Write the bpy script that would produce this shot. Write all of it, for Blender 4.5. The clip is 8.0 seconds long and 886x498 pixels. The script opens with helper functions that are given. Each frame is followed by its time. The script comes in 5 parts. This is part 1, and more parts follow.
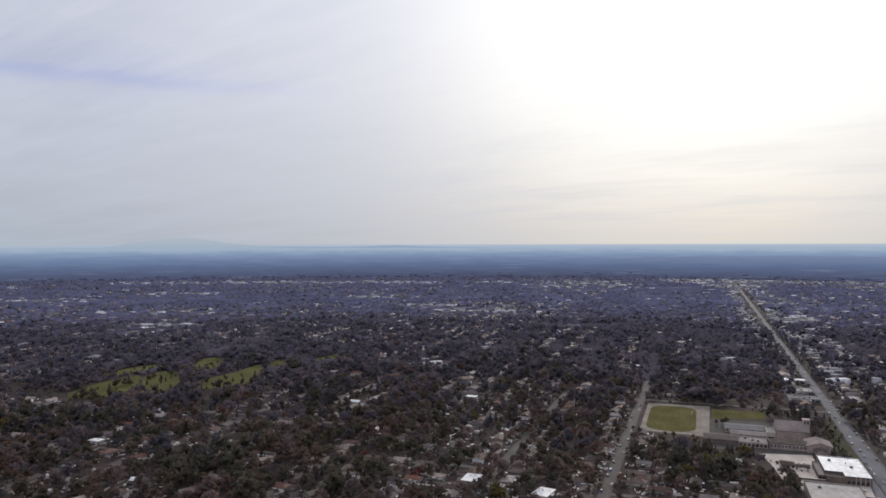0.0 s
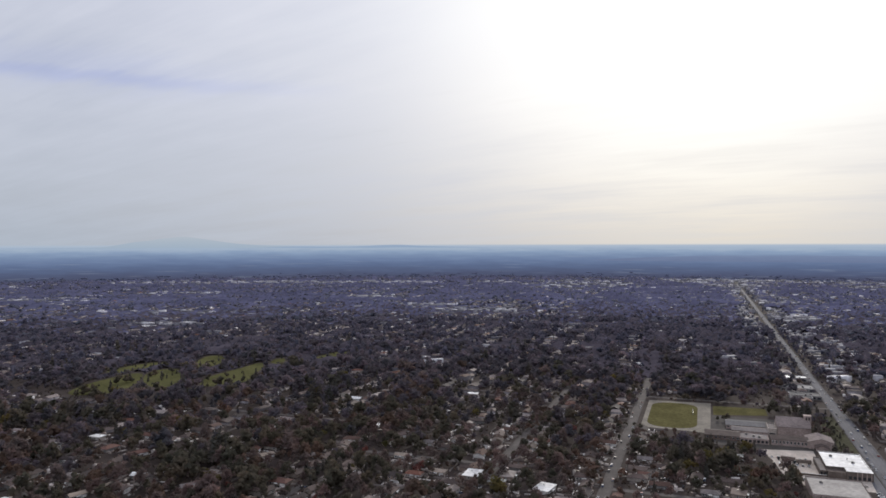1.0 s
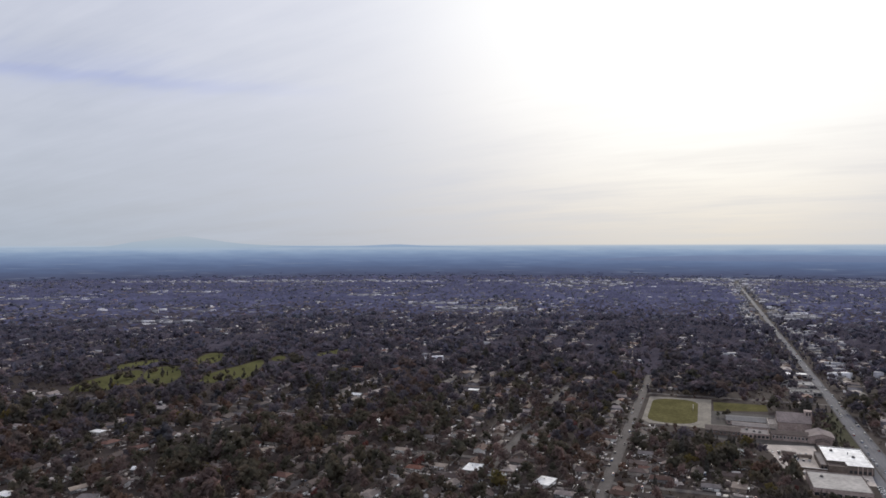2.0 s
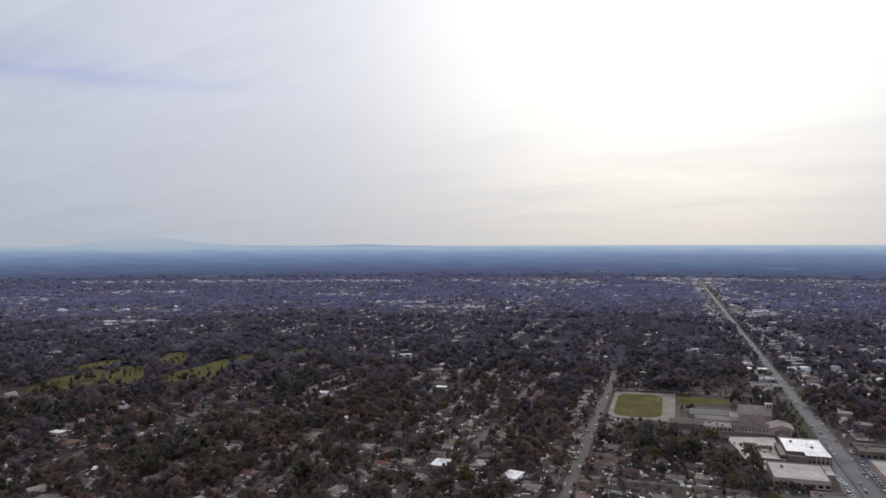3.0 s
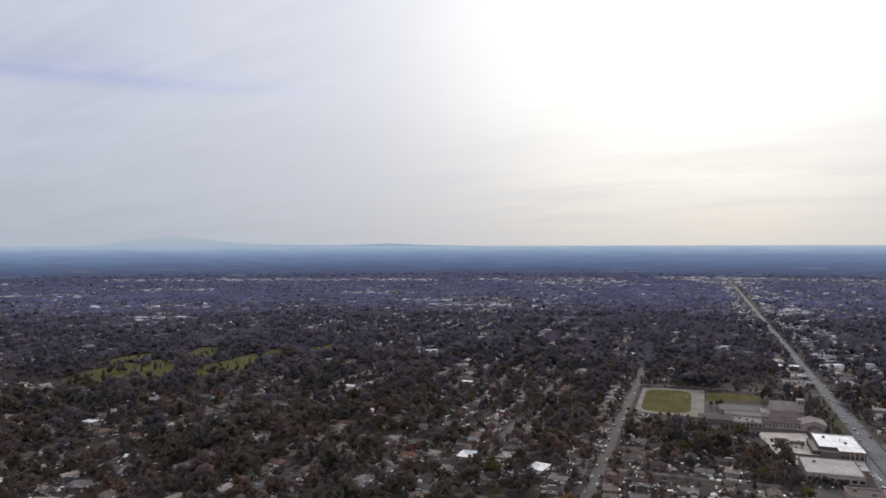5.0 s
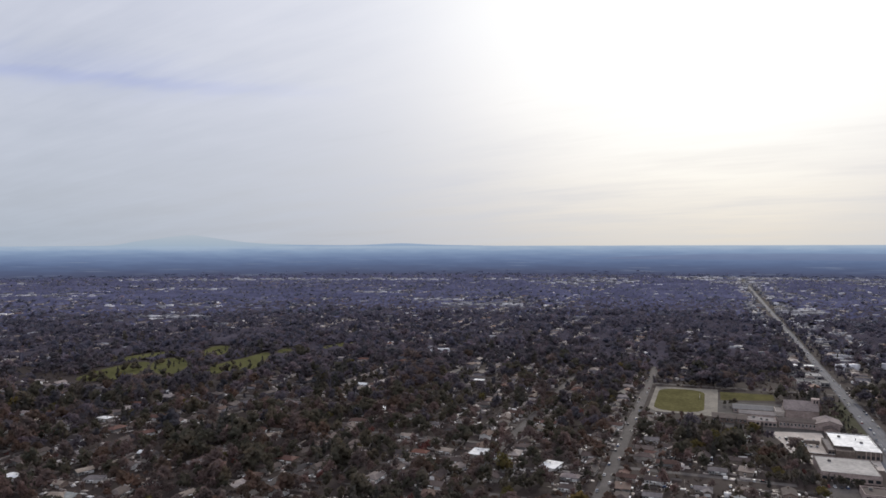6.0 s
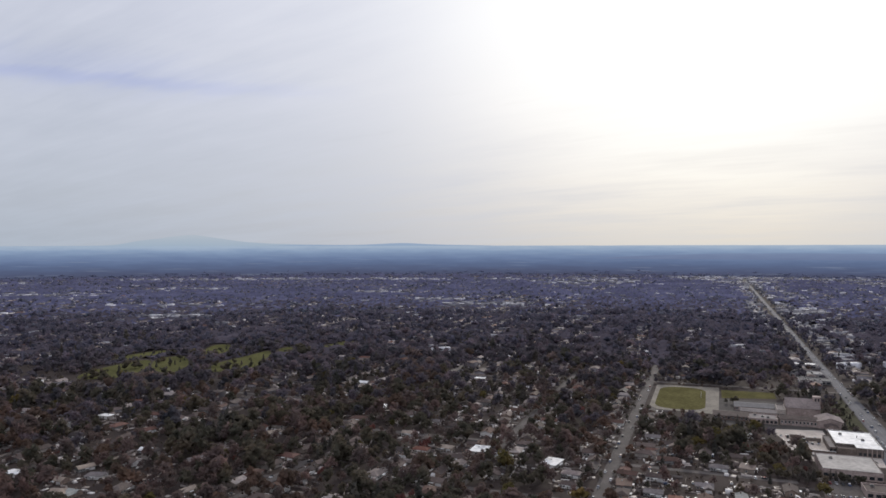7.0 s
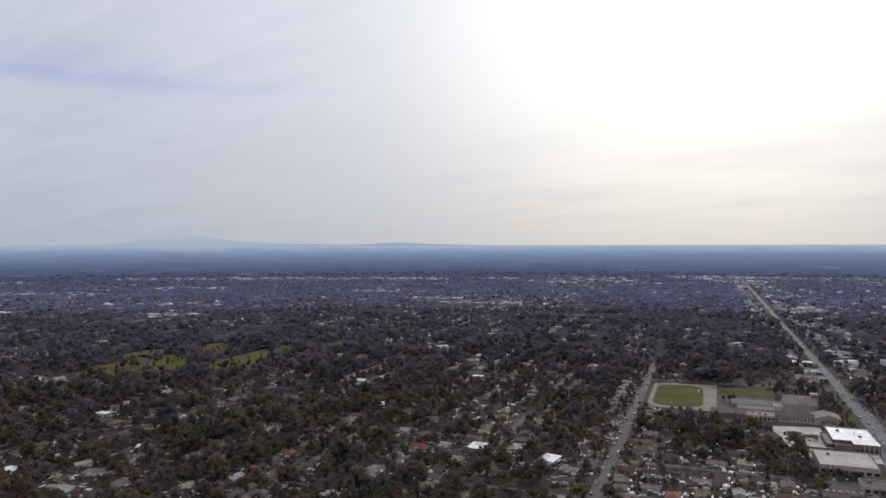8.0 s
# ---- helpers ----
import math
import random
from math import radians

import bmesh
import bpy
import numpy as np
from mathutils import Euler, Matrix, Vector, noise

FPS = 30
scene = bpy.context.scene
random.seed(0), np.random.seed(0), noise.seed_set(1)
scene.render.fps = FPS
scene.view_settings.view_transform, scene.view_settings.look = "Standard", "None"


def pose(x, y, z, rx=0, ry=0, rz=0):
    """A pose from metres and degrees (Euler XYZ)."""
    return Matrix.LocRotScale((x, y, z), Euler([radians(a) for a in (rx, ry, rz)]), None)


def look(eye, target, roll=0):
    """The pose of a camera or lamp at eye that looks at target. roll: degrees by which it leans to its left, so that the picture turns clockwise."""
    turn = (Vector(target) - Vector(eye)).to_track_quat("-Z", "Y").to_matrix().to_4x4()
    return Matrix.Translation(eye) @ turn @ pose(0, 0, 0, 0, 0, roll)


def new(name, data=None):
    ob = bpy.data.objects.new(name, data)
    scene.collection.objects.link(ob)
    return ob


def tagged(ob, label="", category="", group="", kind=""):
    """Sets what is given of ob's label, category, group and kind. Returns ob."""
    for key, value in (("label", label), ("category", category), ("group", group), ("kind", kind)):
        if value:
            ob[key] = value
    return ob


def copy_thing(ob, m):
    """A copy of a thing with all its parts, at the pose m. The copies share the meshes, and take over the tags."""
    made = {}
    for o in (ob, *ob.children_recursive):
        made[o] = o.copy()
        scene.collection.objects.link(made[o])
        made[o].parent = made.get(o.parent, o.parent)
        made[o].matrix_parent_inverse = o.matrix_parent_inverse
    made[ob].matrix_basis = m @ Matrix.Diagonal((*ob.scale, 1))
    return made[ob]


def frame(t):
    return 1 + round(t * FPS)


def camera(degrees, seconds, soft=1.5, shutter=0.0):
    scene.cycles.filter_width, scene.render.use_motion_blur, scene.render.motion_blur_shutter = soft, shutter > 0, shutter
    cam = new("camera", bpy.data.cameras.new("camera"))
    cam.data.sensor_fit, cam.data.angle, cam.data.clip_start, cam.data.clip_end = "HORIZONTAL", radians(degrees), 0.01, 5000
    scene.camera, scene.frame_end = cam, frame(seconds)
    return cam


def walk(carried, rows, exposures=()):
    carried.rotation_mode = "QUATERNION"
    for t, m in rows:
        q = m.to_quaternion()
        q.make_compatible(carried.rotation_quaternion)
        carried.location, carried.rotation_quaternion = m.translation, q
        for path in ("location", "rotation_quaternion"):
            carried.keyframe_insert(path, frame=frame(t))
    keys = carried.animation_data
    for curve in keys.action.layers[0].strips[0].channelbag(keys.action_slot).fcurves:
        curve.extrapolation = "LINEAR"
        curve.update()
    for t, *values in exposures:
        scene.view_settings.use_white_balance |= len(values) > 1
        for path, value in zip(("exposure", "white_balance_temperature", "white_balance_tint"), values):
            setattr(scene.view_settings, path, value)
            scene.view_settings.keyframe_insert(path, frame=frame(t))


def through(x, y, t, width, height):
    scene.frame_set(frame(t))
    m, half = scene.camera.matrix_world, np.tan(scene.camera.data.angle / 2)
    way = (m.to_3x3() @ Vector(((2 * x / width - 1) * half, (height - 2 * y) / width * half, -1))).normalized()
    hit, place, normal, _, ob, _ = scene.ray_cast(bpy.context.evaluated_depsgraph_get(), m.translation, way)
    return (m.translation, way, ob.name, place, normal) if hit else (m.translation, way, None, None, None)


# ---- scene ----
cam = camera(64.0, 8.0, soft=1.6)

# seconds, eye x, y, z, pitch, roll, yaw
PATH = [
    (0.0, 0.0, 0.0, 199.2, -0.475, 0.11, 0.00),
    (0.5, 0.0, 0.0, 198.0, -0.469, 0.11, -0.37),
    (1.0, 0.0, 0.0, 194.9, -0.451, 0.11, 0.08),
    (1.2, 0.0, 0.0, 194.0, -0.446, 0.11, 0.24),
    (2.3, 0.0, 0.0, 187.9, -0.413, 0.11, 0.08),
    (2.4, 0.0, 0.0, 187.3, -0.410, 0.11, -0.15),
    (2.5, 0.0, 0.0, 186.8, -0.406, 0.11, -2.85),
    (3.0, 0.0, 0.0, 185.5, -0.399, 0.11, -2.47),
    (3.5, 0.0, 0.0, 184.0, -0.391, 0.11, -1.06),
    (4.0, 0.0, 0.0, 180.5, -0.372, 0.11, -0.13),
    (4.2, 0.0, 0.0, 180.0, -0.369, 0.11, -0.05),
    (5.3, 0.0, 0.0, 177.3, -0.354, 0.11, -0.45),
    (5.5, 0.0, 0.0, 177.0, -0.352, 0.11, -0.30),
    (6.0, 0.0, 0.0, 175.8, -0.346, 0.11, 0.58),
    (6.5, 0.0, 0.0, 174.6, -0.339, 0.11, 0.88),
    (7.0, 0.0, 0.0, 173.2, -0.331, 0.11, 0.66),
    (7.5, 0.0, 0.0, 171.8, -0.325, 0.11, 0.25),
    (8.0, 0.0, 0.0, 170.4, -0.325, 0.11, 0.49),
]
TILT = 0.09
walk(cam, [(t, pose(x, y, z, 90 + TILT + p, r, w)) for t, x, y, z, p, r, w in PATH])

# ---- sky, sun ----
SUN_AZ, SUN_EL = 20.5, 21.0          # degrees right of +y, above the horizon
sun_way = Vector((math.sin(radians(SUN_AZ)) * math.cos(radians(SUN_EL)),
                  math.cos(radians(SUN_AZ)) * math.cos(radians(SUN_EL)), math.sin(radians(SUN_EL))))


class Nodes:
    """Short hand for building a node tree."""

    def __init__(self, tree):
        self.tree = tree
        tree.nodes.clear()

    def add(self, kind, **props):
        node = self.tree.nodes.new(kind)
        for key, value in props.items():
            setattr(node, key, value)
        return node

    def link(self, a, b):
        self.tree.links.new(a, b)

    def put(self, socket, value):
        if isinstance(value, bpy.types.NodeSocket):
            self.link(value, socket)
        elif isinstance(value, (tuple, list)) and len(value) == 3 and socket.type == "RGBA":
            socket.default_value = (*value, 1)
        else:
            socket.default_value = value

    def math(self, op, a, b=0.0, c=0.0, clamp=False):
        node = self.add("ShaderNodeMath", operation=op, use_clamp=clamp)
        for i, v in enumerate((a, b, c)):
            self.put(node.inputs[i], v)
        return node.outputs[0]

    def vec(self, op, a, b=(0, 0, 0)):
        node = self.add("ShaderNodeVectorMath", operation=op)
        self.put(node.inputs[0], a)
        self.put(node.inputs[1], b)
        return node.outputs["Value"] if op in ("DOT_PRODUCT", "LENGTH") else node.outputs[0]

    def mix(self, factor, a, b, blend="MIX"):
        node = self.add("ShaderNodeMix", data_type="RGBA", blend_type=blend)
        self.put(node.inputs[0], factor)
        self.put(node.inputs[6], a)
        self.put(node.inputs[7], b)
        return node.outputs[2]

    def ramp(self, value, stops, mode="LINEAR"):
        node = self.add("ShaderNodeValToRGB")
        node.color_ramp.interpolation = mode
        while len(node.color_ramp.elements) < len(stops):
            node.color_ramp.elements.new(0.5)
        for e, (at, colour) in zip(node.color_ramp.elements, stops):
            e.position, e.color = at, (*colour, 1)
        self.put(node.inputs[0], value)
        return node.outputs[0]

    def noise(self, vector, scale, detail=3.0, rough=0.55):
        node = self.add("ShaderNodeTexNoise")
        if vector is not None:
            self.link(vector, node.inputs["Vector"])
        node.inputs["Scale"].default_value = scale
        node.inputs["Detail"].default_value = detail
        node.inputs["Roughness"].default_value = rough
        return node.outputs["Fac"]

    def span(self, value, a, b, c=0.0, d=1.0):
        node = self.add("ShaderNodeMapRange")
        for i, v in enumerate((value, a, b, c, d)):
            self.put(node.inputs[i], v)
        return node.outputs[0]


def make_world():
    world = bpy.data.worlds.new("hazy_sky")
    scene.world = world
    world.use_nodes = True
    n = Nodes(world.node_tree)
    way = n.vec("NORMALIZE", n.add("ShaderNodeTexCoord").outputs["Generated"])
    split = n.add("ShaderNodeSeparateXYZ")
    n.link(way, split.inputs[0])
    x, y, z = split.outputs
    sky = n.add("ShaderNodeTexSky", sky_type="NISHITA", sun_disc=False)
    sky.sun_elevation, sky.sun_rotation = radians(SUN_EL), radians(SUN_AZ)
    sky.dust_density = 3.0
    clear = n.mix(1.0, sky.outputs[0], (0.1, 0.1, 0.1), "MULTIPLY")
    # high thin cloud: grey near the horizon, paler above, brightest round the sun
    up = n.math("MAXIMUM", z, 0.0)
    veil = n.ramp(up, [(0.0, (0.515, 0.54, 0.605)), (0.08, (0.555, 0.58, 0.658)), (0.2, (0.598, 0.622, 0.716)), (0.4, (0.625, 0.648, 0.755))])
    near = n.vec("DOT_PRODUCT", way, tuple(sun_way))
    off = n.math("ARCCOSINE", n.math("MINIMUM", near, 1.0))
    glow = n.math("POWER", 2.718, n.math("MULTIPLY", n.math("POWER", off, 2.0), -15.0))
    glow = n.math("ADD", n.math("MULTIPLY", glow, 0.66), n.math("MULTIPLY", n.math("POWER", 2.718, n.math("MULTIPLY", n.math("POWER", off, 2.0), -6.0)), 0.33))
    warm = n.ramp(up, [(0.0, (0.46, 0.35, 0.12)), (0.08, (0.56, 0.46, 0.25)), (0.2, (0.86, 0.76, 0.52)), (0.3, (1.0, 0.95, 0.80))])
    warm = n.mix(1.0, warm, (1.12, 1.12, 1.12), "MULTIPLY")
    lit = n.mix(glow, veil, n.mix(1.0, veil, warm, "ADD"))
    east = n.math("POWER", 2.718, n.math("MULTIPLY", n.math("POWER", n.math("DIVIDE", n.math("SUBTRACT", n.math("ARCTAN2", x, y), 0.40), 0.38), 2.0), -1.0))
    east = n.math("MULTIPLY", east, n.math("POWER", 2.718, n.math("MULTIPLY", up, -7.0)))
    lit = n.mix(east, lit, n.mix(1.0, lit, (0.085, 0.055, 0.005), "ADD"))
    west = n.math("MULTIPLY", n.span(n.math("ARCTAN2", x, y), -0.02, -0.55), n.math("POWER", 2.718, n.math("MULTIPLY", up, -7.0)))
    lit = n.mix(west, lit, n.mix(1.0, lit, (0.82, 0.875, 0.91), "MULTIPLY"))
    # streaks: drawn on a flat layer overhead, so that they crowd towards the horizon
    flat = n.add("ShaderNodeCombineXYZ")
    drop = n.math("ADD", up, 0.12)
    along, across_ = math.cos(radians(-32)), math.sin(radians(-32))
    fx, fy = n.math("DIVIDE", x, drop), n.math("DIVIDE", y, drop)
    n.put(flat.inputs[0], n.math("ADD", n.math("MULTIPLY", fx, along), n.math("MULTIPLY", fy, across_)))
    n.put(flat.inputs[1], n.math("MULTIPLY", n.math("SUBTRACT", n.math("MULTIPLY", fy, along), n.math("MULTIPLY", fx, across_)), 2.2))
    wide = n.noise(flat.outputs[0], 0.75, 5.0, 0.55)
    fine = n.noise(n.vec("MULTIPLY", flat.outputs[0], (0.7, 2.6, 1)), 1.6, 4.0, 0.6)
    streak = n.math("ADD", n.math("MULTIPLY", wide, 0.74), n.math("MULTIPLY", fine, 0.26))
    high = n.span(up, 0.02, 0.20, 0.35, 1.0)
    thin = n.math("MULTIPLY", n.span(streak, 0.40, 0.62, 0.10, 0.0), high)
    # one long gap in the veil, where the blue shows
    bearing = n.math("ARCTAN2", x, y)
    lean = n.math("ADD", n.math("ADD", up, n.math("MULTIPLY", bearing, 0.03)), n.math("MULTIPLY", n.math("SUBTRACT", fine, 0.5), 0.05))
    across = n.math("POWER", n.math("DIVIDE", n.math("SUBTRACT", lean, 0.203), 0.022), 2.0)
    gap = n.math("MULTIPLY", n.math("POWER", 2.718, n.math("MULTIPLY", across, -1.0)), 0.45)
    gap = n.math("MULTIPLY", gap, n.math("MULTIPLY", n.span(bearing, -0.16, -0.42), n.span(bearing, -1.2, -0.8)))
    line = n.math("ADD", up, n.math("MULTIPLY", n.math("SUBTRACT", fine, 0.5), 0.022))
    across = n.math("POWER", n.math("DIVIDE", n.math("SUBTRACT", line, 0.209), 0.0105), 2.0)
    thread = n.math("MULTIPLY", n.math("POWER", 2.718, n.math("MULTIPLY", across, -1.0)), n.span(bearing, -0.12, -0.42, 0.0, 0.95))
    gap = n.math("MAXIMUM", gap, n.math("MULTIPLY", thread, n.span(bearing, -1.2, -0.8)))

    colour = n.mix(thin, lit, n.mix(1.0, clear, (1.0, 1.15, 1.5), "MULTIPLY"))
    colour = n.mix(n.math("MULTIPLY", gap, 0.9), colour, n.mix(1.0, colour, (0.80, 0.84, 1.02), "MULTIPLY"))
    shade = n.math("ADD", 1.0, n.math("MULTIPLY", n.span(streak, 0.3, 0.7, -0.13, 0.11), high))
    node = n.add("ShaderNodeCombineXYZ")
    for i in range(3):
        n.put(node.inputs[i], shade)
    colour = n.mix(1.0, colour, node.outputs[0], "MULTIPLY")
    # the veil's light levels off towards the sun
    parts, whole = n.add("ShaderNodeSeparateColor"), n.add("ShaderNodeCombineColor")
    n.link(colour, parts.inputs[0])
    for i in range(3):
        n.put(whole.inputs[i], n.math("SMOOTH_MIN", parts.outputs[i], 1.04, 0.45))
    colour = whole.outputs[0]
    # below the horizon: the haze over the far plain
    below = n.ramp(n.math("MULTIPLY", z, -1.0), [(0.0, (0.43, 0.505, 0.60)), (0.004, (0.37, 0.455, 0.585)), (0.012, (0.27, 0.345, 0.49)), (0.05, (0.08, 0.09, 0.13))])
    colour = n.mix(n.span(z, -0.0015, 0.0008), below, colour)
    back = n.add("ShaderNodeBackground")
    n.link(colour, back.inputs[0])
    back.inputs[1].default_value = 1.0
    n.link(back.outputs[0], n.add("ShaderNodeOutputWorld").inputs[0])


make_world()
sun = new("sun", bpy.data.lights.new("sun", "SUN"))
sun.data.energy, sun.data.angle, sun.data.color = 1.32, radians(6.0), (1.0, 0.93, 0.83)
sun.matrix_world = look((0, 0, 0), tuple(-sun_way))


# ---- materials ----
def material(name, colour, rough=0.9, grain=1.0, stain=0.05, vary="", ramp=None, bump=0.0, spec=0.3, metal=0.0, spread=0.35):
    """colour: base, or ramp: stops picked by vary ('object' or 'island'). grain, stain: noise scales per metre."""
    m = bpy.data.materials.new(name)
    m.use_nodes = True
    n = Nodes(m.node_tree)
    base = colour
    if vary:
        pick = n.add("ShaderNodeObjectInfo").outputs["Random"] if vary == "object" else n.add("ShaderNodeNewGeometry").outputs["Random Per Island"]
        if ramp:
            base = n.ramp(pick, ramp, "CONSTANT")
        else:
            base = n.mix(pick, tuple(c * (1 - spread) for c in colour), tuple(c * (1 + spread) for c in colour))
    where = n.add("ShaderNodeNewGeometry").outputs["Position"]
    small = n.span(n.noise(where, grain, 4.0, 0.65), 0.3, 0.7, 0.72, 1.25)
    large = n.span(n.noise(where, stain, 3.0, 0.5), 0.3, 0.7, 0.78, 1.2)
    both = n.math("MULTIPLY", small, large)
    grey = n.add("ShaderNodeCombineXYZ")
    for i in range(3):
        n.put(grey.inputs[i], both)
    base = n.mix(1.0, base, grey.outputs[0], "MULTIPLY")
    p = n.add("ShaderNodeBsdfPrincipled")
    n.put(p.inputs["Base Color"], base)
    p.inputs["Roughness"].default_value = rough
    p.inputs["Metallic"].default_value = metal
    p.inputs["Specular IOR Level"].default_value = spec
    if bump:
        b = n.add("ShaderNodeBump")
        b.inputs["Strength"].default_value = bump
        n.put(b.inputs["Height"], n.noise(where, grain * 1.7, 4.0, 0.6))
        n.link(b.outputs[0], p.inputs["Normal"])
    n.link(p.outputs[0], n.add("ShaderNodeOutputMaterial").inputs[0])
    return m


def leaf_material(name, colour, spread=0.16, through=0.42, grain=0.35, stain=0.03):
    """Foliage or twigs: a dull surface that lets part of the light through; colour shifts from spray to spray and over the stand."""
    m = bpy.data.materials.new(name)
    m.use_nodes = True
    n = Nodes(m.node_tree)
    pick = n.add("ShaderNodeNewGeometry").outputs["Random Per Island"]
    base = n.mix(pick, tuple(c * (1 - spread) for c in colour), tuple(c * (1 + spread) for c in colour))
    where = n.add("ShaderNodeNewGeometry").outputs["Position"]
    small = n.span(n.noise(where, grain, 3.0, 0.6), 0.3, 0.7, 0.8, 1.2)
    large = n.noise(where, stain, 3.0, 0.5)
    tint = n.ramp(large, [(0.3, (0.82, 0.88, 0.90)), (0.5, (1.0, 1.0, 1.0)), (0.7, (1.22, 1.13, 1.07))])
    crown = n.ramp(n.noise(where, 0.075, 1.0, 0.4), [(0.28, (0.68, 0.74, 0.74)), (0.42, (0.92, 0.95, 0.92)), (0.56, (1.06, 1.04, 1.02)), (0.72, (1.42, 1.32, 1.27))])
    tint = n.mix(1.0, tint, crown, "MULTIPLY")
    grey = n.add("ShaderNodeCombineXYZ")
    for i in range(3):
        n.put(grey.inputs[i], small)
    base = n.mix(1.0, n.mix(1.0, base, tint, "MULTIPLY"), grey.outputs[0], "MULTIPLY")
    front, back, both = n.add("ShaderNodeBsdfDiffuse"), n.add("ShaderNodeBsdfTranslucent"), n.add("ShaderNodeMixShader")
    n.put(front.inputs[0], base)
    n.put(back.inputs[0], base)
    both.inputs[0].default_value = through
    n.link(front.outputs[0], both.inputs[1])
    n.link(back.outputs[0], both.inputs[2])
    n.link(both.outputs[0], n.add("ShaderNodeOutputMaterial").inputs[0])
    return m


def ground_material():
    m = bpy.data.materials.new("yards_and_earth")
    m.use_nodes = True
    n = Nodes(m.node_tree)
    where = n.add("ShaderNodeNewGeometry").outputs["Position"]
    patch = n.noise(where, 0.03, 5.0, 0.65)
    base = n.ramp(patch, [(0.25, (0.036, 0.026, 0.022)), (0.42, (0.045, 0.033, 0.029)), (0.58, (0.058, 0.043, 0.038)), (0.75, (0.042, 0.036, 0.025))])
    fine = n.span(n.noise(where, 0.6, 4.0, 0.7), 0.25, 0.75, 0.6, 1.35)
    grey = n.add("ShaderNodeCombineXYZ")
    for i in range(3):
        n.put(grey.inputs[i], fine)
    p = n.add("ShaderNodeBsdfPrincipled")
    n.put(p.inputs["Base Color"], n.mix(1.0, base, grey.outputs[0], "MULTIPLY"))
    p.inputs["Roughness"].default_value = 0.95
    p.inputs["Specular IOR Level"].default_value = 0.2
    n.link(p.outputs[0], n.add("ShaderNodeOutputMaterial").inputs[0])
    return m


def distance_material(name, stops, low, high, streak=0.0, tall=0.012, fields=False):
    """A far backdrop, haze painted into its glow; stops run from foot to top."""
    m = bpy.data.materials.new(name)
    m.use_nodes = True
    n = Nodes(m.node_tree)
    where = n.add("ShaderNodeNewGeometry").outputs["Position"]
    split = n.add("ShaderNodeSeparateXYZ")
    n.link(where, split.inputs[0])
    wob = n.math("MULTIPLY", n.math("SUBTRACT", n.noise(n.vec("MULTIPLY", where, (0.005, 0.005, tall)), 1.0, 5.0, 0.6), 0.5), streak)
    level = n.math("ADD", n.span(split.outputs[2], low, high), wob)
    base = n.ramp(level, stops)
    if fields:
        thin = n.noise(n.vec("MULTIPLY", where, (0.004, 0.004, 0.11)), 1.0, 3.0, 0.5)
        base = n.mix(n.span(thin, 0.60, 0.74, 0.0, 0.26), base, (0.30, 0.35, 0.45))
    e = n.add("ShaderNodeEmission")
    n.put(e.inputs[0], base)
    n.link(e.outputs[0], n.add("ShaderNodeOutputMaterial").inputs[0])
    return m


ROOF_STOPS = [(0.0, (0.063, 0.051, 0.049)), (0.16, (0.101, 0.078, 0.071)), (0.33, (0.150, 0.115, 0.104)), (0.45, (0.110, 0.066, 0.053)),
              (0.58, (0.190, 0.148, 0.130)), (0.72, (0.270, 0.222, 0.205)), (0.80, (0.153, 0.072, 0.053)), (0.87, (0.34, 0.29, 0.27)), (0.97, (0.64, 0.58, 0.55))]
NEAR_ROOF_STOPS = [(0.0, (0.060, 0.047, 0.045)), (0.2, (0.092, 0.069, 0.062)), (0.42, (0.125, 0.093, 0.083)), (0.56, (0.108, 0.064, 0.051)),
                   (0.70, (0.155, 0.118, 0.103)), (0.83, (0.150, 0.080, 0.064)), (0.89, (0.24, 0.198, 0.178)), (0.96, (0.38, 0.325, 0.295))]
WALL_STOPS = [(0.0, (0.40, 0.36, 0.32)), (0.25, (0.30, 0.25, 0.21)), (0.42, (0.72, 0.70, 0.67)), (0.65, (0.24, 0.235, 0.23)), (0.82, (0.30, 0.23, 0.19))]
PAINT_STOPS = [(0.0, (0.75, 0.75, 0.75)), (0.3, (0.35, 0.36, 0.38)), (0.5, (0.04, 0.04, 0.045)), (0.7, (0.25, 0.03, 0.03)), (0.78, (0.05, 0.09, 0.2)), (0.88, (0.5, 0.46, 0.4))]
